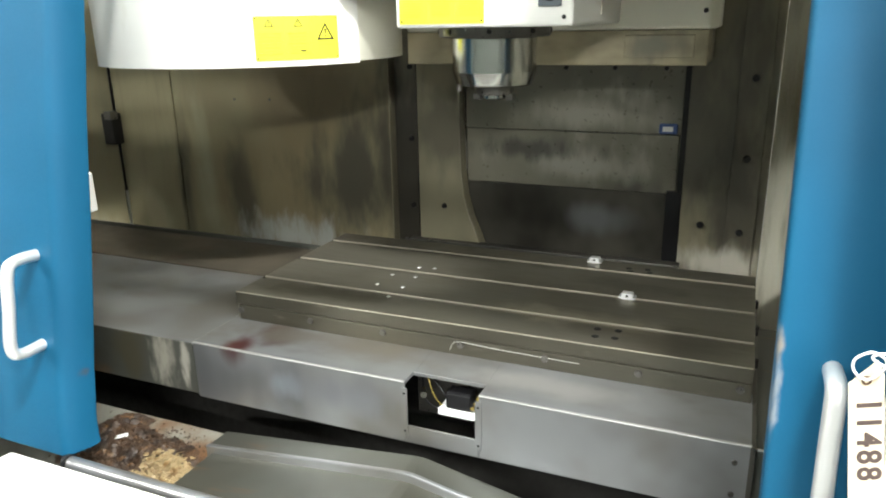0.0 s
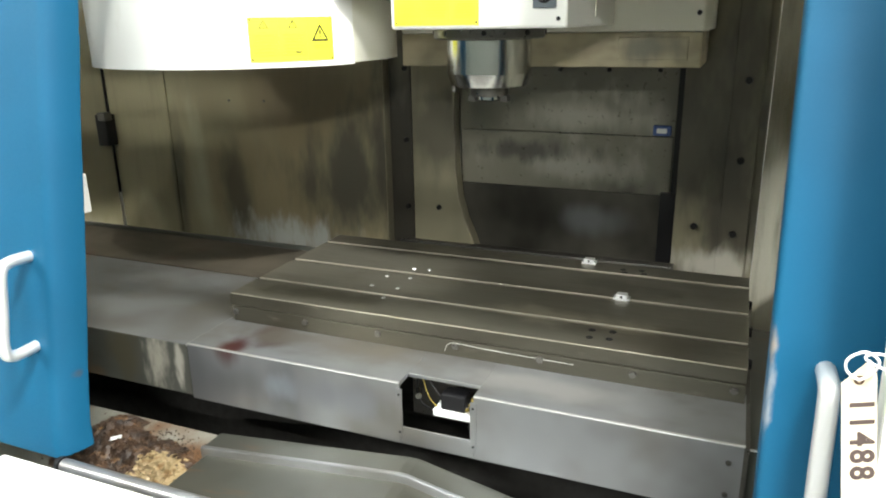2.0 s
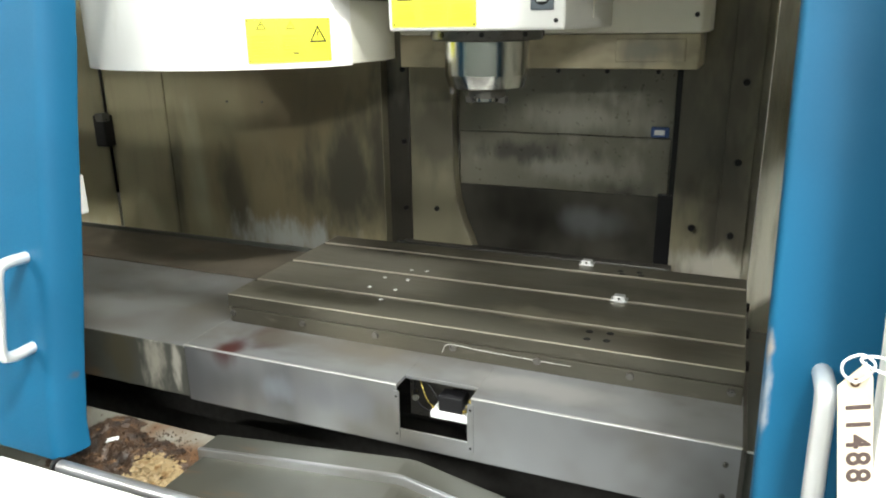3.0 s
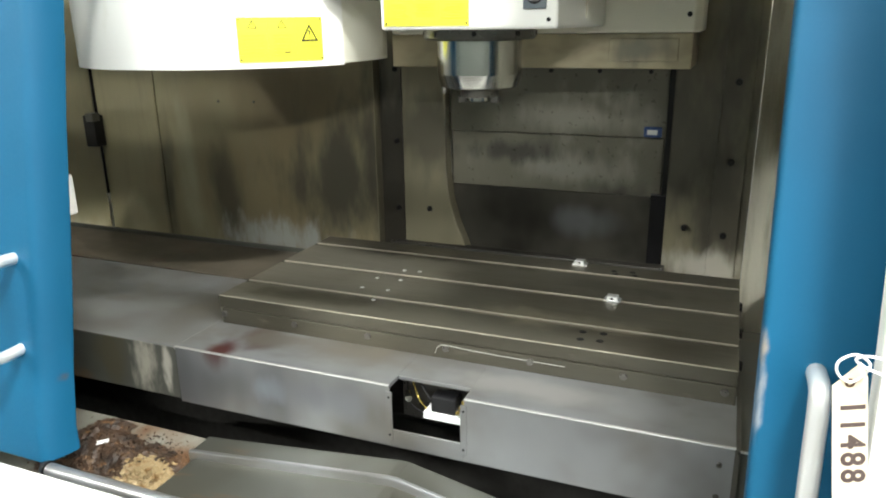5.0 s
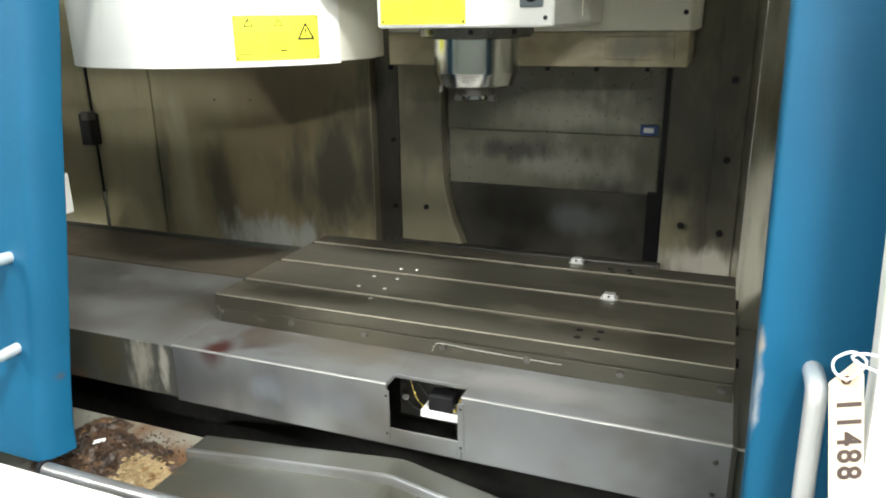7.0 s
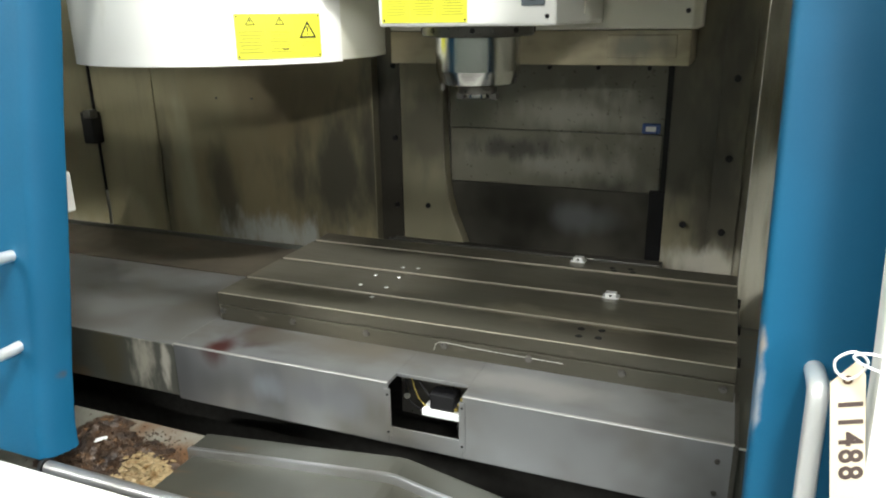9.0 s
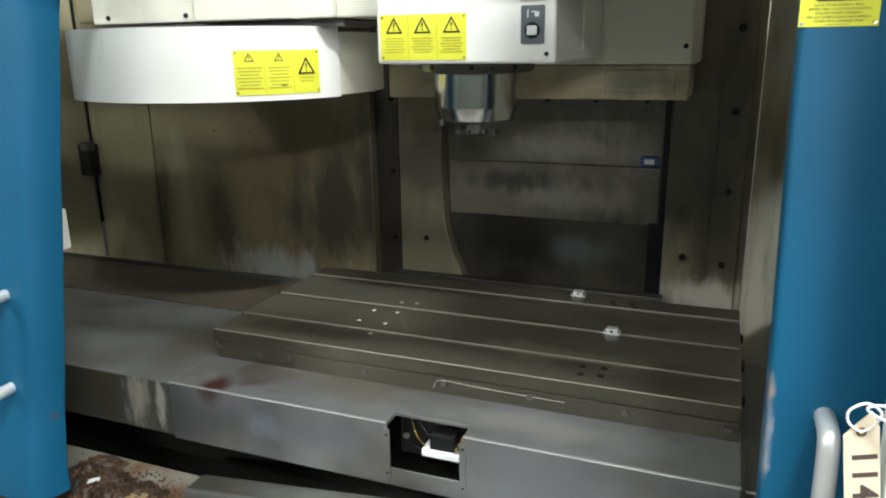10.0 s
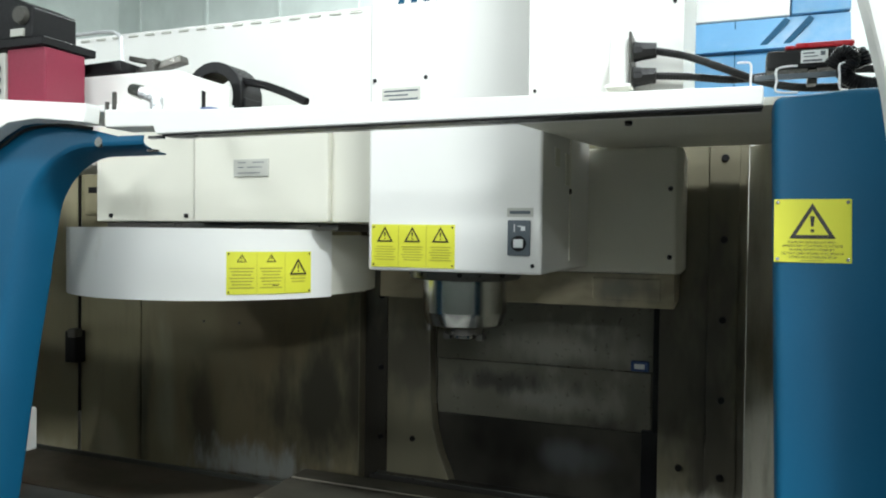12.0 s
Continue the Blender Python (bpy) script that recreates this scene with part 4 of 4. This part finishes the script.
part("rubber_seal", lean(sweep([(-1.2407, 0.785, 1.497), (-1.2003, 0.785, 1.6189), (-1.1563, 0.785, 1.6824), (-1.1115, 0.785, 1.713), (-1.0711, 0.785, 1.731), (-1.0087, 0.785, 1.7352), (-0.9315, 0.785, 1.7268)], 0.003, 8, 5)), BLACK, frame_left)
rail = wall_piece("front_top_rail", prism([(-0.90, 1.726), (-0.805, 1.724), (-0.80, 1.712), (0.036, 1.712), (0.036, 1.733), (-0.70, 1.745), (-0.90, 1.754)], "y", 0.90, 0.96, 0.002), WHITE, "white top rail across the door opening")
part("rubber_seal", box(-0.79, 0.036, 0.902, 0.93, 1.7092, 1.7118, 0.0008), BLACK, rail)
for x in (-0.925, -0.91):
    part("bolt", disc((x, 0.93, 1.752), (0, 0, 1), 0.004, 0.02 if x < -0.92 else 0.035, 8), DARKSTEEL, rail)
wall_piece("front_frame_right", lean(prism([(0.158, 0.0), (0.8, 0.0), (0.8, 2.3), (0.098, 2.3), (0.106, 1.82), (0.117, 1.77), (0.131, 1.70), (0.142, 1.60), (0.152, 1.2)], "y", 0.66, 0.70, 0.006)), WHITE, "white front post beside the sliding door")
sill = wall_piece("front_sill", prism([(0.66, 0.0), (0.72, 0.0), (0.735, 0.775), (0.725, 0.787), (0.70, 0.79), (0.66, 0.78)], "x", -1.16, 0.156, 0.003), WHITE, "white front sill below the door opening")
bar = thing("door_rail", "round bright steel guide bar along the sill", "guide rail")
part("bar", sweep([(-1.065, 0.765, 0.762), (-0.5, 0.765, 0.762), (0.15, 0.765, 0.762)], 0.0125, 14, 3), STEEL, bar, "", True)
part("end_cap", disc((-1.066, 0.765, 0.762), (-1, 0, 0), 0.016, 0.01, 14), BLACK, bar)
for x in (-0.9, -0.4, 0.1):
    part("bracket", box(x - 0.01, x + 0.01, 0.735, 0.768, 0.735, 0.762, 0.002), DARKSTEEL, bar)


def pull_handle(door, x, y, z0, z1, out, r, k=0.125):
    """A bent round pull, its feet on the door's face."""
    dy = k * (z1 - z0)
    pts = [(x, y, z0), (x, y - out * 0.75, z0), (x, y - out, z0 + out * 0.3), (x, y - out + dy * 0.5, (z0 + z1) / 2), (x, y - out + dy, z1 - out * 0.3), (x, y - out * 0.75 + dy, z1), (x, y + dy, z1)]
    return part("handle", sweep(pts, r, 12, 8), ALU, door, "bare aluminium pull handle", True)


DY = 0.79
doorl = thing("sliding_door", "blue enamelled sliding door pushed open, with a rounded upper corner", "door", "sliding doors")
EDGE = [(-1.078, 0.757), (-1.084, 0.80), (-1.082, 0.90), (-1.074, 1.02), (-1.066, 1.18), (-1.060, 1.36), (-1.050, 1.50)] + arc(-0.937, 1.583, 0.107, 176, 90, 14) + [(-0.88, 1.690), (-0.83, 1.690)]


def bent_door(edge, x_out):
    """A sheet door folded back along its free edge: a flat face, a rounded bend and an angled return."""
    fold = [(0.0, 0.050), (0.003, 0.036), (0.010, 0.020), (0.018, 0.008), (0.026, 0.002), (0.036, 0.0), (0.040, 0.0)]
    bm, rows = bmesh.new(), []
    for k, (x, z) in enumerate(edge):
        p, q = edge[max(k - 1, 0)], edge[min(k + 1, len(edge) - 1)]
        t = Vector((q[0] - p[0], q[1] - p[1])).normalized()
        top = 1.756 - 0.043 * max(0.0, min(1.0, (x + 1.05) / 0.16))
        turned = max(0.0, min(1.0, t.x))
        wide = 1.0 - 0.60 * turned
        row = [bm.verts.new((x - t.y * u * wide, DY + v, z + t.x * u * wide)) for u, v in fold]
        out = (x_out, z) if turned < 0.12 else (x_out + (x - x_out) * min(1.0, (turned - 0.12) / 0.8), top)
        row.append(bm.verts.new((out[0], DY, out[1])))
        rows.append(row)
    for a, c in zip(rows, rows[1:]):
        for k in range(len(a) - 1):
            bm.faces.new((a[k], a[k + 1], c[k + 1], c[k]))
    bmesh.ops.recalc_face_normals(bm, faces=bm.faces)
    bmesh.ops.solidify(bm, geom=list(bm.faces), thickness=0.0025)
    return lean(bm)


part("panel", bent_door(EDGE, -1.75), BLUE, doorl, "", True)
part("return_flange", lean(prism([(x, z) for x, z in EDGE[:7]] + [(x - 0.007, z) for x, z in EDGE[:7][::-1]], "y", DY + 0.05, DY + 0.054, 0.0006)), BLUE, doorl)
part("arm_tip", lean(box(-0.832, -0.807, DY + 0.01, DY + 0.02, 1.709, 1.713, 0)), BLACK, doorl)
part("arm_tip", lean(box(-0.832, -0.817, DY + 0.01, DY + 0.02, 1.689, 1.692, 0)), BLACK, doorl)
part("latch_stud", disc((-0.918, DY + 0.125 * 0.955, 1.705), (0, -1, 0.1), 0.009, 0.004, 16), CHROME, doorl)
# added white block stands in for the bright spot behind the door edge
part("bright_spot_block", box(-1.25, -1.196, 0.985, 1.03, 1.155, 1.235, 0.004), WHITE, doorl, "added white block for the bright spot behind the door")
part("rubber_lip", lean(box(-1.74, -1.10, DY + 0.004, DY + 0.04, 0.745, 0.757, 0.002)), BLACK, doorl)
pull_handle(doorl, -1.141, DY + 0.125 * (0.963 - 0.757), 0.963, 1.127, 0.062, 0.0105)
doorr = thing("sliding_door", "blue enamelled sliding door pushed open, with a yellow warning label", "door", "sliding doors")
outline = [(0.062, 0.757), (0.056, 1.2), (0.047, 1.722), (0.13, 1.728)] + arc(0.60, 1.63, 0.1, 90, 80, 2) + [(0.75, 0.757)]
part("panel", lean(prism(outline, "y", DY, DY + 0.05, 0.011, 5)), BLUE, doorr, "", True)
pull_handle(doorr, 0.116, DY + 0.125 * (0.955 - 0.757), 0.945, 1.127, 0.052, 0.0112)
mm = on_front(0.0855, DY + 0.125 * (1.575 - 0.757), 1.575, 0.125)
lab = part("warning_label", moved(box(-0.037, 0.037, -0.034, 0.034, 0, 0.001, 0.0006), mm), YELLOW, doorr, "yellow caution label riveted on")
up = mm @ Matrix.Translation((0, 0, 0.0012))
warning_triangle(lab, up @ Matrix.Translation((0, 0.0105, 0)), 0.038)
for j, line in enumerate(("CAUTION: HAZARDOUS AREA -", "SPINDLE MAY CONTINUE TO ROTATE", "DURING POWER INTERRUPT.", "DO NOT OPEN DOORS UNTIL SPINDLE", "COMES TO A COMPLETE STOP")):
    lettering(line, 0.0033, INK, lab, up @ Matrix.Translation((0, -0.0125 - 0.0040 * j, 0)))
bars(lab, up, [(0, -0.0318, 0.022, 0.001)], OLIVE)
for sx in (-1, 1):
    for sy in (-1, 1):
        part("rivet", disc(mm @ Vector((sx * 0.0335, sy * 0.0305, 0.001)), mm.to_3x3() @ Vector((0, 0, 1)), 0.0022, 0.001, 8), CHROME, lab)

# ---- stock tag on the door handle ----
tag = thing("stock_tag", "buff card stock tag hanging from a white plastic loop", "tag")
tm = on_front(0.1235, 0.70, 1.192) @ Matrix.Rotation(radians(8.0), 4, "Z") @ Matrix.Rotation(radians(14), 4, "Y")
card = prism([(-0.0165, -0.21), (0.0160, -0.21), (0.0165, -0.004), (0.011, 0.012), (-0.0145, -0.010)], "z", 0, 0.0008, 0)
tb = part("card", moved(card, tm), TAG, tag)
part("eyelet", moved(sweep([(0.001 + 0.0035 * math.cos(a), -0.008 + 0.0035 * math.sin(a), 0.001) for a in [k * math.pi / 4 for k in range(8)]], 0.0012, 6, 2, closed=True), tm), CHIPS, tb)
lettering("11488", 0.030, PENCILLED, tag, tm @ Matrix.Translation((0.002, -0.070, 0.001)) @ Matrix.Rotation(radians(-90), 4, "Z"), "number", 0.0008, 1.22)
part("loop", sweep([(0.125, 0.697, 1.186), (0.114, 0.697, 1.193), (0.113, 0.695, 1.206), (0.126, 0.695, 1.215), (0.138, 0.695, 1.208), (0.136, 0.70, 1.194)], 0.0013, 8, 6, closed=True), WIRE, tag, "", True)
part("loop", sweep([(0.126, 0.692, 1.211), (0.136, 0.690, 1.217), (0.158, 0.688, 1.214), (0.172, 0.69, 1.206), (0.160, 0.69, 1.199), (0.139, 0.692, 1.203)], 0.0013, 8, 6, closed=True), WIRE, tag, "", True)

# ---- on top of the machine ----
ctrl = thing("control_box", "white sheet-metal box standing on the roof beside the magazine", "control box")
part("body", box(-1.74, -1.29, 1.50, 1.72, 1.753, 1.975, 0.006), WHITE, ctrl)
part("slot", box(-1.291, -1.289, 1.60, 1.615, 1.88, 1.94, 0.0005), BLACK, ctrl)
part("lead", sweep([(-1.289, 1.60, 1.89), (-1.24, 1.58, 1.885), (-1.18, 1.56, 1.87)], 0.006, 8, 5), BLUECLIP, ctrl)
deck = wall_piece("enclosure_deck", box(-2.78, -0.90, 0.93, 1.03, 1.756, 1.768, 0.003), WHITE, "white roof sheet over the door track")
part("rear_sheet", box(-2.75, -1.52, 1.18, 1.70, 1.735, 1.752, 0.003), WHITE, deck)
mar = thing("terminal_case", "maroon steel case with a black head and coiled lead", "electrical case")
part("body", box(-1.685, -1.555, 1.35, 1.47, 1.753, 2.018, 0.004), MAROON, mar)
part("side_panel", box(-1.80, -1.687, 1.345, 1.47, 1.753, 2.01, 0.003), PLATE, mar)
part("base_plate", box(-1.82, -1.55, 1.34, 1.50, 2.020, 2.040, 0.002), BLACK, mar)
part("head", prism([(-1.82, 2.041), (-1.597, 2.041), (-1.597, 2.118), (-1.66, 2.145), (-1.82, 2.16)], "y", 1.35, 1.48, 0.004), BLACK, mar)
part("knob", disc((-1.632, 1.35, 2.098), (0, -1, 0), 0.024, 0.012, 20), DARKSTEEL, mar)
part("lug", box(-1.668, -1.622, 1.344, 1.35, 2.046, 2.066, 0.002), PLATE, mar)
for k in range(4):
    part("lead_coil", disc((-1.712, 1.344, 1.885 + k * 0.028), (0, -1, 0.2), 0.013, 0.01, 12), BLACK, mar)
arm = thing("black_bracket", "black steel bracket lying across the white box", "bracket")
part("wedge", prism([(-1.95, 1.977), (-1.60, 1.977), (-1.62, 2.015), (-1.95, 2.11)], "y", 1.60, 1.66, 0.003), BLACK, arm)
part("plate", moved(box(-0.095, 0.095, -0.05, 0.05, 0, 0.030, 0.003), pose(-1.585, 1.56, 1.981, 0, -4, 6)), BLACK, arm)
part("blade", moved(box(-0.12, 0.12, -0.018, 0.018, 0, 0.02, 0.003), pose(-1.47, 1.60, 1.992, 0, -13, 6)), DARKSTEEL, arm)
part("clamp", box(-1.455, -1.425, 1.575, 1.60, 1.985, 2.03, 0.004), DARKSTEEL, arm)
part("clamp_arm", moved(box(-0.05, 0.05, -0.012, 0.012, 0, 0.014, 0.003), pose(-1.47, 1.59, 2.02, 0, 12, 0)), DARKSTEEL, arm)
part("rod", sweep([(-2.02, 1.7, 2.14), (-1.9, 1.7, 2.155), (-1.73, 1.7, 2.160), (-1.675, 1.7, 2.145), (-1.662, 1.7, 2.10), (-1.655, 1.7, 1.97)], 0.006, 8, 6), ALU, arm)
chain = thing("cable_chain", "black plastic cable chain bent over in an arc", "cable chain")
for k in range(15):
    a = radians(185 - k * 14)
    m = Matrix.Translation((-1.375 + 0.085 * math.cos(a), 1.80, 1.955 + 0.085 * math.sin(a))) @ Matrix.Rotation(-a + radians(90), 4, "Y")
    part("link", moved(box(-0.0135, 0.0135, -0.05, 0.05, -0.016, 0.016, 0.003), m), BLACK, chain)
part("foot", box(-1.31, -1.27, 1.76, 1.84, 1.752, 1.95, 0.003), BLACK, chain)
part("lead", sweep([(-1.29, 1.78, 2.0), (-1.22, 1.78, 1.985), (-1.15, 1.78, 1.96), (-1.08, 1.78, 1.93)], 0.012, 8, 6), BLACK, chain)
fit_ = thing("hose_fitting", "braided silver hose with a clear fitting on a dark lead", "hose")
part("hose", sweep([(-1.215, 1.30, 1.875), (-1.19, 1.30, 1.868), (-1.165, 1.30, 1.85), (-1.15, 1.25, 1.80), (-1.15, 1.02, 1.775)], 0.013, 10, 8, 0.10), ALU, fit_)
part("nut", disc((-1.205, 1.30, 1.873), (-1, 0, 0.3), 0.016, 0.03, 8), CHROME, fit_)

jb = thing("conduit_box", "white junction box with two black conduit glands", "junction box")
part("body", box(-0.153, -0.126, 1.06, 1.109, 1.776, 1.842, 0.003), WHITE, jb)
part("flange", box(-0.126, -0.122, 1.05, 1.109, 1.774, 1.846, 0.001), DARKSTEEL, jb)
part("shelf", box(-0.156, -0.122, 1.045, 1.109, 1.770, 1.775, 0.001), WHITE, jb)
for z, pts in ((1.826, [(-0.098, 1.085, 1.826), (-0.053, 1.085, 1.815), (-0.005, 1.08, 1.794), (0.038, 1.08, 1.775), (0.08, 1.07, 1.762), (0.13, 1.06, 1.757), (0.22, 1.06, 1.757)]), (1.791, [(-0.098, 1.085, 1.791), (-0.052, 1.09, 1.788), (0.01, 1.10, 1.782), (0.06, 1.10, 1.785), (0.12, 1.09, 1.785), (0.20, 1.08, 1.78)])):
    c = thing("conduit", "black corrugated cable conduit crossing above the top rail", "conduit", "conduits")
    part("gland", disc((-0.122, 1.085, z), (1, 0, 0), 0.0145, 0.012, 10), BLACK, c)
    part("gland_nut", disc((-0.110, 1.085, z), (1, 0, 0), 0.0125, 0.018, 8), BLACK, c)
    part("hose", sweep(pts, 0.0052, 10, 26, 0.04), BLACK, c)
lock = thing("door_interlock", "black door interlock switch with a red lid", "interlock switch")
part("body", box(0.044, 0.140, 1.0, 1.03, 1.770, 1.7935, 0.003), BLACK, lock)
part("lid", box(0.075, 0.138, 1.001, 1.029, 1.794, 1.801, 0.002), RED, lock)
part("lid_tab", box(0.064, 0.075, 1.002, 1.028, 1.794, 1.799, 0.002), RED, lock)
lbl = part("label", box(0.081, 0.110, 0.9985, 1.0, 1.776, 1.791, 0.0004), BOARD, lock)
bars(lbl, on_front(0.0955, 0.9984, 1.7835), [(-0.006, 0.004, 0.012, 0.0015), (0.009, 0.003, 0.005, 0.005), (-0.004, 0.0, 0.015, 0.0012), (-0.002, -0.005, 0.02, 0.002)], GREYPLASTIC)
part("actuator", box(0.03, 0.125, 0.995, 1.0, 1.7575, 1.764, 0.001), GREYPLASTIC, lock)
part("stand", box(0.09, 0.10, 1.005, 1.025, 1.752, 1.770, 0.001), DARKSTEEL, lock)
part("hose", sweep([(0.112, 0.985, 1.768), (0.122, 0.975, 1.78), (0.132, 0.975, 1.772), (0.124, 0.975, 1.756), (0.134, 0.975, 1.746), (0.155, 0.975, 1.741), (0.19, 0.98, 1.741)], 0.0085, 10, 12, 0.09), BLACK, lock)
part("hose", sweep([(0.130, 1.0, 1.765), (0.140, 0.985, 1.779), (0.146, 0.985, 1.765)], 0.0085, 10, 12, 0.09), BLACK, lock)
for x0, x, z0, z1 in ((0.010, 0.025, 1.728, 1.774), (0.075, 0.053, 1.735, 1.766), (0.125, 0.118, 1.735, 1.766)):
    hk = thing("wire_hook", "bent white wire hook standing on the top rail", "hook", "wire hooks")
    part("wire", sweep([(x0, 0.97, z1 + 0.001), ((x0 + x) / 2, 0.97, z1 + 0.001), (x, 0.97, z1 - 0.002), (x, 0.966, (z0 + z1) / 2), (x, 0.962, z0 + 0.002), (x0, 0.958, z0 - 0.001)], 0.0013, 8, 8), WIRE, hk, "", True)

# ---- beyond the machine ----
other = thing("neighbour_machine", "pale blue machine housing standing behind", "machine")
part("body", box(-0.15, 0.485, 3.4, 4.6, 0.0, 2.36, 0.01), PALEBLUE, other)
part("upper_panel", prism([(3.37, 2.365), (3.40, 2.50), (3.9, 2.50), (3.9, 2.365)], "x", -0.15, 0.485, 0.004), PALEBLUE, other)
part("white_panel", box(-0.15, 0.26, 3.40, 3.9, 2.505, 3.1, 0.006), WHITE, other)
part("side_panel", box(0.264, 0.485, 3.39, 3.9, 2.505, 2.66, 0.006), PALEBLUE, other)
for k in range(2):
    part("vent_slat", moved(box(-0.012, 0.012, -0.004, 0.004, -0.075, 0.075, 0.002), pose(0.20 + k * 0.09, 3.378, 2.43, 0, 42, 0)), BLUE, other)
part("seam", box(0.045, 0.049, 3.392, 3.398, 0.5, 2.50, 0.0), BLUE, other)
part("post", box(-0.182, -0.153, 3.30, 3.4, 0.0, 3.2, 0.004), DARKSTEEL, other)
screw(other, (0.07, 3.40, 2.27), (0, -1, 0), 0.01)
